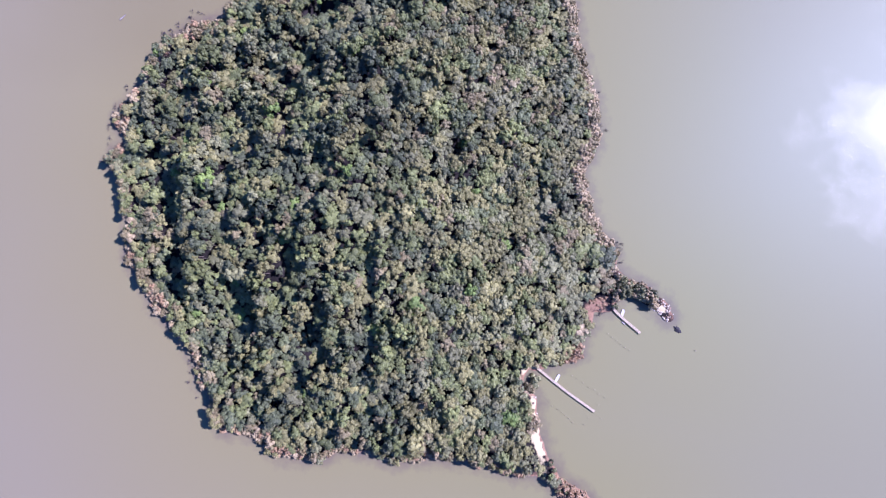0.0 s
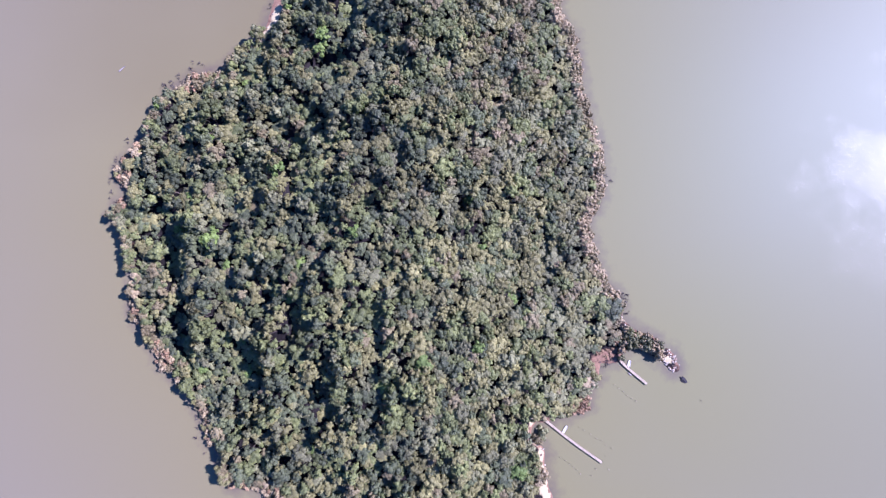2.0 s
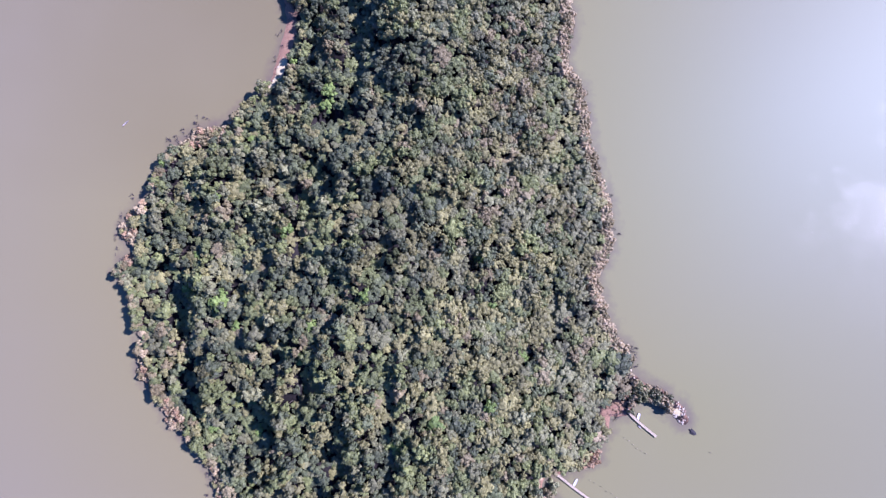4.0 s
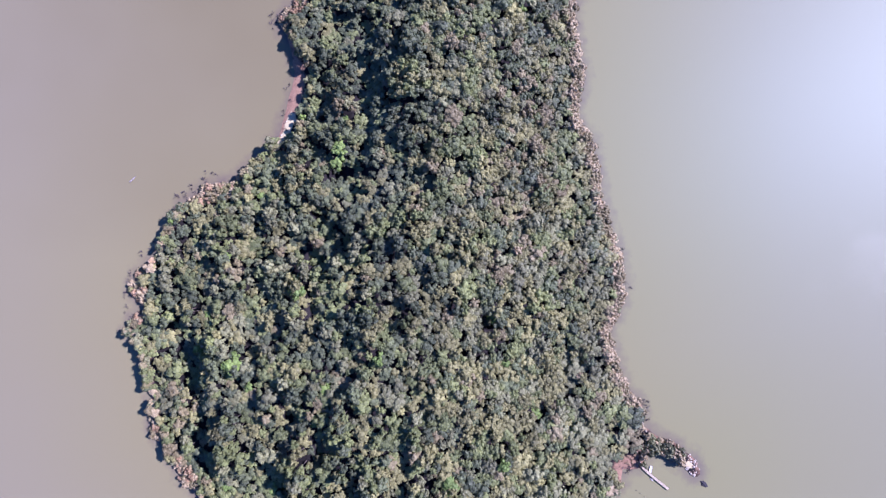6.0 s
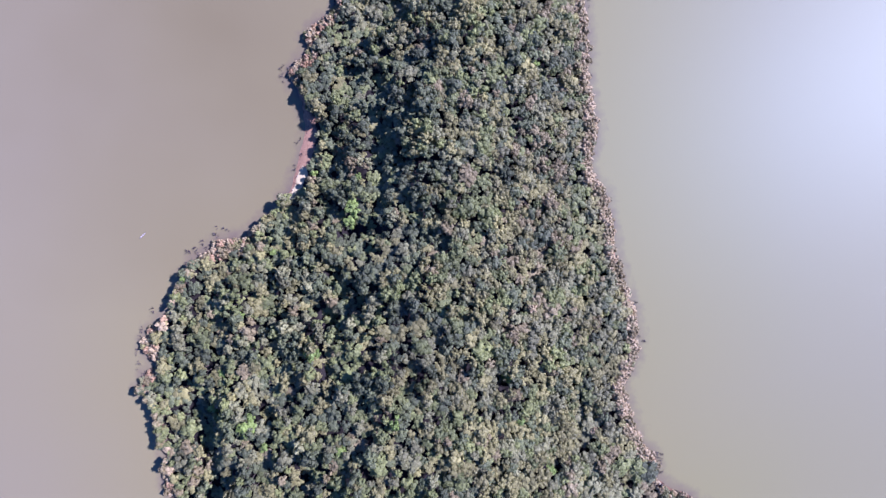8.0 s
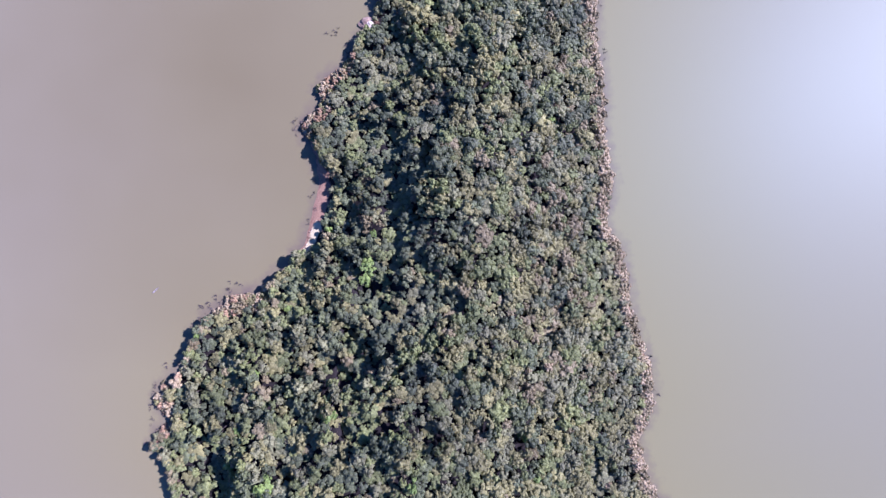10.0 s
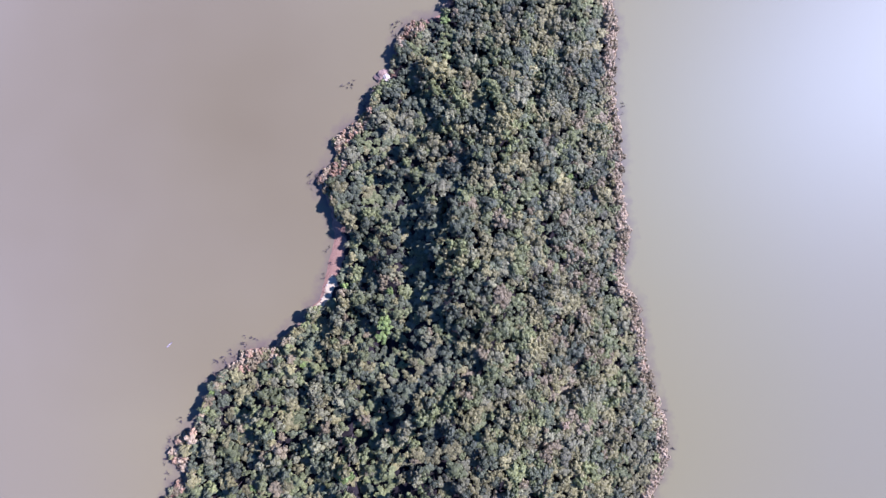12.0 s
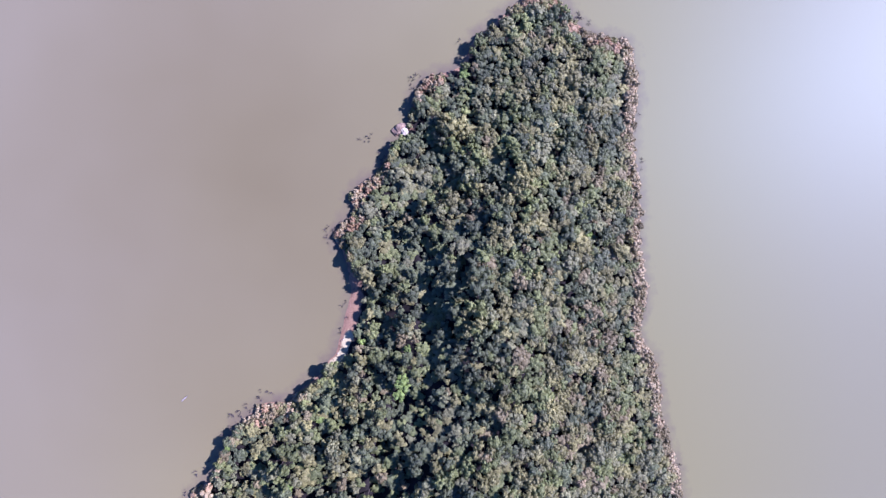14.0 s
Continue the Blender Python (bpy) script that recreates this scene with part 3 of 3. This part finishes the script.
# ---- trees that stand out ----
for x, y, seed, kind, tone, size, label in [
    (-74.5, 157.5, 8, BRIGHT, 0.95, 1.5, "bright fresh-green spreading tree among darker crowns"),
    (-76, 150.5, 10, BRIGHT, 0.9, 1.45, "bright fresh-green rounded tree among darker crowns"),
    (-37, 323, 6, BRIGHT, 0.95, 1.1, "yellow-green rounded tree near the northern shore"),
    (20, 100, 7, PALE, 0.6, 0.95, "pale pinkish dry tree on the eastern slope"),
    (54, 29, 8, PALE, 0.35, 0.85, "pale lilac-grey dry tree in a gap of the wood"),
    (-168, 21, 9, PALE, 0.75, 0.8, "pale whitish dry tree above the western shore"),
    (-63, 42, 10, PALE, 0.9, 0.55, "small whitish dry tree on the ridge top"),
    (24, -44, 1, RUSSET, 0.8, 0.95, "pinkish-brown half-dry tree near the eastern bay"),
    (34, 45, 9, OLIVE, 1.0, 1.9, "yellow-olive broad flat-topped tree on the eastern slope"),
    (-52, 112, 2, BRIGHT, 0.35, 1.1, "light green broad tree on the ridge top"),
    (-128, 133, 3, OLIVE, 0.9, 1.1, "olive-yellow bushy tree on the north-west headland"),
]:
    tree = make_tree(seed, kind, tone, label, group="single trees that stand out")
    q = np.array([[x, y]], float)
    g = height_at(x, y)
    top = float(treetops(q, inland(q))[0]) + 2.0
    tree.matrix_basis = pose(x, y, g, 0, 0, 40 * seed) @ Matrix.Diagonal((size, size, max(top - g, 5.0) / TREE_HEIGHT, 1))


# ---- shrubs at the water's edge ----
def make_shrub(seed, kind, label):
    rng = np.random.default_rng(seed + 40)
    shrub = tagged(new("shrub"), label, "shrub", "shrubs along the shore")
    leafy_part("foliage", crown(seed + 60, 2.1, 2.6, 5, 22, 0.36, (0.4, 0.56), 0.65), LEAVES[kind], shrub, rng.uniform(0.25, 0.85))
    for k in range(4):
        bm = bmesh.new()
        a = 1.57 * k + rng.uniform(0, 1)
        tube(bm, [(0, 0, -0.5), (0.4 * math.cos(a), 0.4 * math.sin(a), 0.6), (1.1 * math.cos(a), 1.1 * math.sin(a), 1.5)], [0.07, 0.05, 0.02], 4)
        part("stem", bm, BARK, shrub)
    return shrub


SHRUB_LABELS = {
    RED: "red-brown dry shrub at the edge of the lake",
    PALE: "pale pinkish dry shrub at the edge of the lake",
    RUSSET: "brownish half-dry shrub on the shore",
    GREY: "grey-green low shrub on the shore",
    OLIVE: "olive-yellow bushy shrub on the headland",
}


def plant_shrubs():
    rng = np.random.default_rng(21)
    step = np.linalg.norm(np.roll(SHORE, -1, 0) - SHORE, axis=1)
    along = np.concatenate([[0], np.cumsum(step)])
    masters, spots = {}, []
    for d in np.arange(0, along[-1], 1.75):
        k = np.searchsorted(along, d, side="right") - 1
        p = SHORE[k] + (SHORE[(k + 1) % len(SHORE)] - SHORE[k]) * (d - along[k]) / max(step[k], 1e-6)
        spots.append(p + rng.uniform(-2.6, 2.6, 2))
    spots = np.array(spots)
    s = inland(spots)
    brush, beach = near(spots, BRUSH), near(spots, BEACHES)
    east = ((spots[:, 0] > 50) & (spots[:, 1] > 5)).astype(float)
    chance = np.maximum(brush * 1.5, 0.85 * east) + np.where(spots[:, 0] < -60, 0.5, 0.15)
    pick = (s > 0.0) & (s < 3.8) & (beach < 0.45) & (near(spots, [(-103, 190, 10, 26)]) < 0.4) & (near(spots, [(80, -21, 8, 7)]) < 0.3) & ((spots[:, 0] < 109) | (spots[:, 1] > 0)) & (rng.random(len(spots)) < chance)
    for p, b, e in zip(spots[pick], brush[pick], east[pick]):
        r = rng.random()
        if p[0] > 90 and p[1] < -3:
            kind = OLIVE if r < 0.25 else GREY if r < 0.6 else RUSSET if r < 0.88 else PALE
        elif e < 0.5 and b < 0.3:
            kind = GREY if r < 0.5 else OLIVE if r < 0.8 else RUSSET
        elif e > 0.5:
            kind = PALE if r < 0.45 else RUSSET if r < 0.85 else GREY
        else:
            kind = RED if r < (0.8 if abs(p[0] - 64) < 12 and (abs(p[1] + 52) < 9 or p[1] < -114) else 0.26) else PALE if r < 0.62 else RUSSET if r < 0.88 else OLIVE
        key = (kind, int(rng.integers(0, 3)))
        size = rng.uniform(0.75, 1.3)
        m = pose(p[0], p[1], height_at(*p), 0, 0, rng.uniform(0, 360)) @ Matrix.Diagonal((size, size, size * rng.uniform(0.8, 1.35), 1))
        if key not in masters:
            masters[key] = make_shrub(key[1] + 5 * kind, kind, SHRUB_LABELS[kind])
            masters[key].matrix_basis = m
        else:
            copy_thing(masters[key], Matrix.Identity(4)).matrix_basis = m


plant_shrubs()
for x, y, kind, size, label in [(44.3, -85.5, PALE, 1.75, "pale broad shrub overhanging the sandy beach"), (45.6, -89.0, RUSSET, 1.5, "brownish broad shrub overhanging the sandy beach"), (42.0, -88.0, RUSSET, 1.7, "brownish shrub at the back of the sandy beach"), (45.2, -64.5, GREY, 1.9, "grey-green broad shrub beside the foot of the pier"), (42.4, -68.0, RUSSET, 1.7, "brownish shrub behind the foot of the pier"), (37.0, -73.5, GREY, 2.2, "grey-green tall shrub behind the sandy beach"), (38.6, -77.0, OLIVE, 1.9, "olive-green shrub behind the sandy beach"), (34.5, -70.0, GREY, 2.2, "grey-green tall shrub behind the sandy beach")]:
    bush = make_shrub(int(70 - y), kind, label)
    bush.matrix_basis = pose(x, y, height_at(x, y), 0, 0, 50 * size) @ Matrix.Diagonal((size, size, size, 1))


def grow_brush():
    """The dry brush behind the shrubs: a low thicket on the headlands and along the eastern shore."""
    rng = np.random.default_rng(33)
    gx, gy = np.meshgrid(np.arange(-206, 126, 2.2), np.arange(-136, 370, 2.0))
    xy = np.stack([gx.ravel(), gy.ravel()], 1) + rng.uniform(-1.0, 1.0, (gx.size, 2))
    west, east = near(xy, BRUSH), ((xy[:, 0] > 50) & (xy[:, 1] > 5)).astype(float)
    some = (west > 0.25) | (east > 0)
    xy, west, east = xy[some], west[some], east[some]
    s = inland(xy)
    keep = (s > 0.6) & (s < 1.5 + 10.5 * np.clip(np.maximum(west, 0.46 * east), 0, 0.78)) & (near(xy, BEACHES) < 0.5) & ((xy[:, 0] < 112) | (xy[:, 1] > 0))
    xy, s, west, east = xy[keep], s[keep], west[keep], east[keep]
    ground = land(xy, s)
    shapes = [crown(200 + k, 2.1, 2.6, 4, 16, 0.44, (0.46, 0.62), 0.6) for k in range(6)]
    kinds = [RED, PALE, RUSSET, OLIVE, GREY]
    verts, faces, slots, tones, count = [], [], [], [], 0
    for p, g, e, d in zip(xy, ground, east, s):
        hue = noise.noise(Vector((p[0] * 0.09, p[1] * 0.09, 50))) * 0.55 + rng.uniform(0, 1)
        spit = p[0] > 88 and p[1] < -4
        slot = (1 if hue < 0.7 else 4) if spit else (1 if hue < 0.5 else 2) if e > 0.5 else (0 if hue < (0.9 if abs(p[0] - 64) < 12 and (abs(p[1] + 52) < 9 or p[1] < -114) else 0.28) else 1 if hue < 0.62 else 2 if hue < 0.92 else 3)
        shape, quads = shapes[rng.integers(0, 6)]
        size, tall, turn = rng.uniform(0.75, 1.2), rng.uniform(0.75, 1.3) * (0.8 + 0.09 * d), rng.uniform(0, 6.2832)
        if e > 0.5:
            size, tall = 1.3 * size, 0.95 * tall
        if spit:
            tall = 1.5 * tall
        if abs(p[0] - 80) < 9 and abs(p[1] + 21) < 6:  # sparse low red growth on the mud of the little bay
            slot, size, tall = 0, 0.5 * size, 0.5
        q = shape * (size, size, size * tall)
        c, n = math.cos(turn), math.sin(turn)
        verts.append(np.column_stack([q[:, 0] * c - q[:, 1] * n + p[0], q[:, 0] * n + q[:, 1] * c + p[1], q[:, 2] + g]))
        faces.append(quads + count)
        slots.append(np.full(len(quads), slot))
        tones.append(np.full(len(q), np.clip(rng.normal(0.5, 0.13), 0, 1)))
        count += len(q)
    me = array_mesh("shore_brush", np.concatenate(verts), np.concatenate(faces), np.concatenate(slots), np.concatenate(tones))
    for k in kinds:
        me.materials.append(LEAVES[k])
    tagged(new("shore_brush", me), "low thicket of dry pinkish-brown brush along the shore", "brush", kind="stuff")


grow_brush()


# ---- drowned branches in the shallows ----
def make_snag(seed):
    rng = np.random.default_rng(seed + 300)
    snag = tagged(new("drowned_branches"), "dark leafless drowned branches rising from the shallow water", "dead branches", "drowned branches by the shore")
    for k in range(rng.integers(4, 8)):
        bm = bmesh.new()
        a, reach, up = rng.uniform(0, 6.28), rng.uniform(0.7, 2.0), rng.uniform(0.3, 1.3)
        foot = rng.uniform(-0.5, 0.5, 2)
        mid = (foot[0] + reach * 0.5 * math.cos(a), foot[1] + reach * 0.5 * math.sin(a), up * 0.7)
        tip = (foot[0] + reach * math.cos(a + 0.3), foot[1] + reach * math.sin(a + 0.3), up)
        tube(bm, [(foot[0], foot[1], -1.2), mid, tip], [0.16, 0.11, 0.04], 5)
        for j in range(2):
            b = a + rng.uniform(-1.2, 1.2)
            tube(bm, [mid, (mid[0] + 0.7 * math.cos(b), mid[1] + 0.7 * math.sin(b), mid[2] + rng.uniform(0, 0.5))], [0.08, 0.03], 4)
        part("branch", bm, DEADWOOD, snag)
    return snag


def scatter_snags():
    rng = np.random.default_rng(5)
    masters = [make_snag(k) for k in range(5)]
    zones = [(-157, 139, 10, 6, 9), (-172, 126, 6, 6, 5), (-186, 104, 5, 6, 4), (-201, 88, 4, 9, 6), (-204, 66, 3, 5, 3), (-113, 239, 5, 4, 7), (-64, 318, 3, 4, 4), (-91, 289.7, 1.5, 1.5, 3), (-104, 192, 3, 12, 5), (-83, 276, 2, 6, 4), (-149, -60, 3, 8, 5),
             (92, 8, 2, 6, 4), (82, 85, 1.5, 8, 3), (62, 262, 1, 20, 3), (-34, 340, 2, 5, 2), (30, 352, 6, 3, 3), (78, -24, 4, 3, 3)]
    placed = 0
    for x, y, rx, ry, n in zones:
        for k in range(round(1.7 * n)):
            p = (x + rng.normal(0, rx), y + rng.normal(0, ry))
            for _ in range(20):
                if -7.5 < inland([p])[0] < -0.8:
                    break
                p = (x + rng.normal(0, rx), y + rng.normal(0, ry))
            size = rng.uniform(0.5, 1.05)
            m = pose(p[0], p[1], 0, 0, 0, rng.uniform(0, 360)) @ Matrix.Diagonal((size, size, size, 1))
            if placed < 5:
                masters[placed].matrix_basis = m
            else:
                copy_thing(masters[placed % 5], Matrix.Identity(4)).matrix_basis = m
            placed += 1


scatter_snags()


# ---- rocks ----
def make_rock(name, seed, size, mat, label, group=""):
    bm = bmesh.new()
    bmesh.ops.create_icosphere(bm, subdivisions=3, radius=1)
    for v in bm.verts:
        d = v.co.normalized()
        k = 1 + 0.45 * noise.noise(d * 1.6 + Vector((seed * 3.7, 0, 0))) + 0.22 * noise.noise(d * 4.0 + Vector((0, seed * 2.1, 0)))
        v.co = Vector((d.x * size[0], d.y * size[1], d.z * size[2])) * k
    return tagged(link_bmesh(name, bm, mat), label, "rock", group)


islet = make_rock("boulder", 1, (4.1, 3.3, 1.9), ROCK_RED, "large rounded red-brown boulder with pale bleached patches in shallow water")
islet.matrix_basis = pose(-72.6, 294.8, 0.1, 0, 0, 25)
cap = make_rock("boulder", 2, (1.9, 2.3, 1.15), ROCK_WHITE, "bleached white slab of rock beside the rounded boulder")
cap.matrix_basis = pose(-70.2, 293.4, 1.1, 0, 12, 10)
tip = make_rock("boulder", 3, (2.3, 1.3, 0.6), ROCK_DARK, "dark wet low rock off the end of the spit")
tip.matrix_basis = pose(124.2, -36.2, 0.05, 0, 0, -48)


def scatter_rocks():
    rng = np.random.default_rng(11)
    pale = [make_rock("rock", 10 + k, (0.9, 0.65, 0.5), ROCK_WHITE, "pale bleached rock at the water's edge", "shore rocks") for k in range(3)]
    red = [make_rock("rock", 20 + k, (0.8, 0.7, 0.5), ROCK_RED, "red-brown rock at the water's edge", "shore rocks") for k in range(3)]
    used = {}
    for x, y, rx, ry, n, share in [(115.5, -25.0, 4.2, 3.6, 64, 0.7), (91, -7, 3, 2.5, 10, 0.75), (-97, 256, 4, 5, 9, 0.8), (-137, 133, 3, 3, 5, 0.9), (30, 348, 7, 4, 7, 0.6), (-170, -27, 5, 8, 6, 0.7), (-145, -65, 4, 8, 6, 0.7),
                                (-110, 165, 4, 8, 6, 0.4), (-198, 70, 4, 5, 6, 0.7), (45, -75, 2, 8, 5, 0.7), (-96, -107, 10, 3, 5, 0.7), (64, 200, 3, 30, 7, 0.6), (80, 85, 2, 10, 4, 0.8), (20, 358, 3, 2, 3, 0.9), (-33, 340, 1, 2, 1, 1.0)]:
        for k in range(n):
            p = (x + rng.normal(0, rx), y + rng.normal(0, ry))
            for _ in range(30):
                if -0.4 < inland([p])[0] < 2.6:
                    break
                p = (x + rng.normal(0, rx), y + rng.normal(0, ry))
            one = (pale if rng.random() < share else red)[rng.integers(0, 3)]
            size = rng.uniform(0.35, 0.9)
            m = pose(p[0], p[1], max(height_at(*p), -0.1) + 0.1, rng.uniform(-12, 12), rng.uniform(-12, 12), rng.uniform(0, 360)) @ Matrix.Diagonal((size, size, size, 1))
            if one.name not in used:
                used[one.name] = True
                one.matrix_basis = m
            else:
                copy_thing(one, Matrix.Identity(4)).matrix_basis = m
    for one in pale + red:
        if one.name not in used:
            bpy.data.objects.remove(one)


scatter_rocks()


# ---- piers ----
def build_pier(label, path, bay=1.75, width=1.35, deck=0.85):
    """A timber jetty: bays of boards on beams, with a pair of posts at each joint."""
    pier = tagged(new("pier"), label, "pier", "timber piers")
    pier.matrix_basis = pose(path[0][0], path[0][1], 0)
    pts = [Vector((x - path[0][0], y - path[0][1], 0)) for x, y in path]
    lengths = [(b - a).length for a, b in zip(pts, pts[1:])]
    bays = round(sum(lengths) / bay)
    spots = []
    for k in range(bays + 1):
        d, i = sum(lengths) * k / bays, 0
        while i < len(lengths) - 1 and d > lengths[i]:
            d -= lengths[i]
            i += 1
        spots.append(pts[i].lerp(pts[i + 1], d / lengths[i]))
    plank = post = beam = None
    planks = 6
    rng = random.Random(3)
    for k, (a, b) in enumerate(zip(spots, spots[1:])):
        mid, way = (a + b) / 2, b - a
        turn = math.atan2(way.y, way.x)
        if plank is None:
            bm = bmesh.new()
            block(bm, (0, 0, 0), (bay / planks * 0.88, width, 0.05), 0, 0.008)
            plank = part("plank", bm, DECKING, pier)
            bm = bmesh.new()
            tube(bm, [(0, 0, -1.8), (0, 0, 0), (0.01, 0, 1.05)], [0.13, 0.13, 0.11], 8)
            post = part("post", bm, POST_WOOD, pier)
            bm = bmesh.new()
            block(bm, (0, 0, 0), (bay + 0.1, 0.12, 0.16))
            beam = part("beam", bm, POST_WOOD, pier)
            one_post, one_beam = post, beam
        else:
            one_beam = new("beam", beam.data)
            one_beam.parent = pier
        tilt = rng.uniform(-0.03, 0.03)
        for j in range(planks):
            one = plank if k == j == 0 else new("plank", plank.data)
            one.parent = pier
            at = a + way * ((j + 0.5) / planks * 0.94 + 0.03)
            one.matrix_basis = Matrix.Translation((at.x, at.y, deck + rng.uniform(-0.015, 0.015))) @ Matrix.Rotation(turn + tilt + rng.uniform(-0.02, 0.02), 4, "Z") @ Matrix.Diagonal((way.length / bay * 0.94, rng.uniform(0.93, 1.06), 1, 1))
        side = Vector((-way.y, way.x, 0)).normalized()
        for e in (-1, 1):
            if e == 1:
                one_beam = new("beam", beam.data)
                one_beam.parent = pier
            one_beam.matrix_basis = Matrix.Translation(mid + side * e * width * 0.36 + Vector((0, 0, deck - 0.12))) @ Matrix.Rotation(turn, 4, "Z") @ Matrix.Diagonal((way.length / bay, 1, 1, 1))
            if not (k == 0 and e == -1):
                one_post = new("post", post.data)
                one_post.parent = pier
            one_post.matrix_basis = Matrix.Translation(b + side * e * (width / 2 + 0.05)) @ Matrix.Rotation(rng.uniform(-0.04, 0.04), 4, "X")
    return pier


build_pier("long weathered timber pier running out from the sandy beach", [(44.6, -56.4), (48.0, -59.2), (56.4, -66.0), (64.8, -72.4), (77.6, -81.4)])
build_pier("short weathered timber pier beside the rocky spit", [(87.4, -22.4), (90.4, -26.6), (94.6, -30.6), (103.5, -38.2)])


# ---- boats ----
def build_boat(label, x, y, turn, length=4.4, beam=1.5, name="rowing_boat", paint=BOAT_PAINT, taper=0.35):
    """An open hull with a flat stern and thwarts; taper 1 draws the bow to a point, less leaves it blunt."""
    boat = tagged(new(name), label, "boat", "small boats on the lake")
    boat.matrix_basis = pose(x, y, 0.0, 0, 0, turn)
    bm = bmesh.new()
    stations, rows = 12, []
    for i in range(stations + 1):
        u = i / stations
        half = beam / 2 * (1 - taper * max(0.0, (u - 0.45) / 0.55) ** 2.2) * (0.78 + 0.22 * min(1, u / 0.4))
        half = max(half, 0.03)
        rise = 0.18 * max(0.0, u - 0.55) ** 2 * 4
        outer = [(-half, 0.42 + rise), (-half * 0.9, 0.1), (-half * 0.55, -0.14), (0, -0.2), (half * 0.55, -0.14), (half * 0.9, 0.1), (half, 0.42 + rise)]
        inner = [(half - 0.05, 0.42 + rise), (half * 0.86, 0.26), (half * 0.5, 0.2), (0, 0.19), (-half * 0.5, 0.2), (-half * 0.86, 0.26), (-half + 0.05, 0.42 + rise)]
        if half < 0.08:
            inner = [(a * 0.2, b) for a, b in inner]
        rows.append([bm.verts.new((length * (u - 0.5), a, b)) for a, b in outer + inner])
    for r, q in zip(rows, rows[1:]):
        for k in range(14):
            bm.faces.new((r[k], r[(k + 1) % 14], q[(k + 1) % 14], q[k]))
    bm.faces.new(rows[0][:7] + rows[0][7:])
    bm.faces.new((rows[-1][:7] + rows[-1][7:])[::-1])
    bmesh.ops.recalc_face_normals(bm, faces=bm.faces)
    part("hull", bm, paint, boat)
    for u in (-0.28, 0.02, 0.24):
        bm = bmesh.new()
        block(bm, (u * length, 0, 0.34), (0.28, beam * 0.86 * (1 - max(0, u) * 0.8), 0.04), 0, 0.01)
        part("thwart", bm, BOAT_INSIDE, boat)
    return boat


build_boat("white blunt-bowed open boat moored beside the long pier", 57.6, -63.4, 60)
build_boat("white blunt-bowed open boat moored beside the short pier", 94.2, -27.2, 76, 4.0, 1.6)
build_boat("pale narrow canoe drifting on the open lake", -198.6, 147.6, 42, 4.8, 0.8, "canoe", CANOE_GREY, 1.0)
build_boat("small weathered grey punt lying against the short pier", 94.6, -32.8, -42, 2.4, 0.9, "punt", CANOE_GREY)


# ---- mooring posts ----
def build_posts():
    rng = random.Random(8)
    first = None
    rows = [(86.1, -39.3, 97.5, -47.6, 6), (65.8, -62.2, 83.6, -74.0, 7), (55.0, -78.5, 66.1, -87.3, 6), (71.6, -88.8, 74.8, -84.7, 2), (80.2, -78.5, 81.0, -84.7, 2), (133.6, -47.4, 133.6, -47.4, 1)]
    for x0, y0, x1, y1, n in rows:
        for k in range(n):
            u = k / max(n - 1, 1)
            m = pose(x0 + (x1 - x0) * u + rng.uniform(-0.5, 0.5), y0 + (y1 - y0) * u + rng.uniform(-0.5, 0.5), 0, rng.uniform(-9, 9), rng.uniform(-9, 9), rng.uniform(0, 360))
            if first is None:
                first = tagged(new("mooring_post"), "weathered timber mooring post standing in the lake", "post", "mooring posts")
                bm = bmesh.new()
                tube(bm, [(0, 0, -1.5), (0, 0, 0.1), (0.02, 0, 0.5)], [0.14, 0.13, 0.12], 8)
                part("shaft", bm, POST_WOOD, first)
                bm = bmesh.new()
                tube(bm, [(0.02, 0, 0.5), (0.02, 0, 0.62), (0.02, 0, 0.67)], [0.17, 0.17, 0.1], 8)
                part("cap", bm, DECKING, first, "bleached pale post cap")
                first.matrix_basis = m
            else:
                copy_thing(first, m)


build_posts()
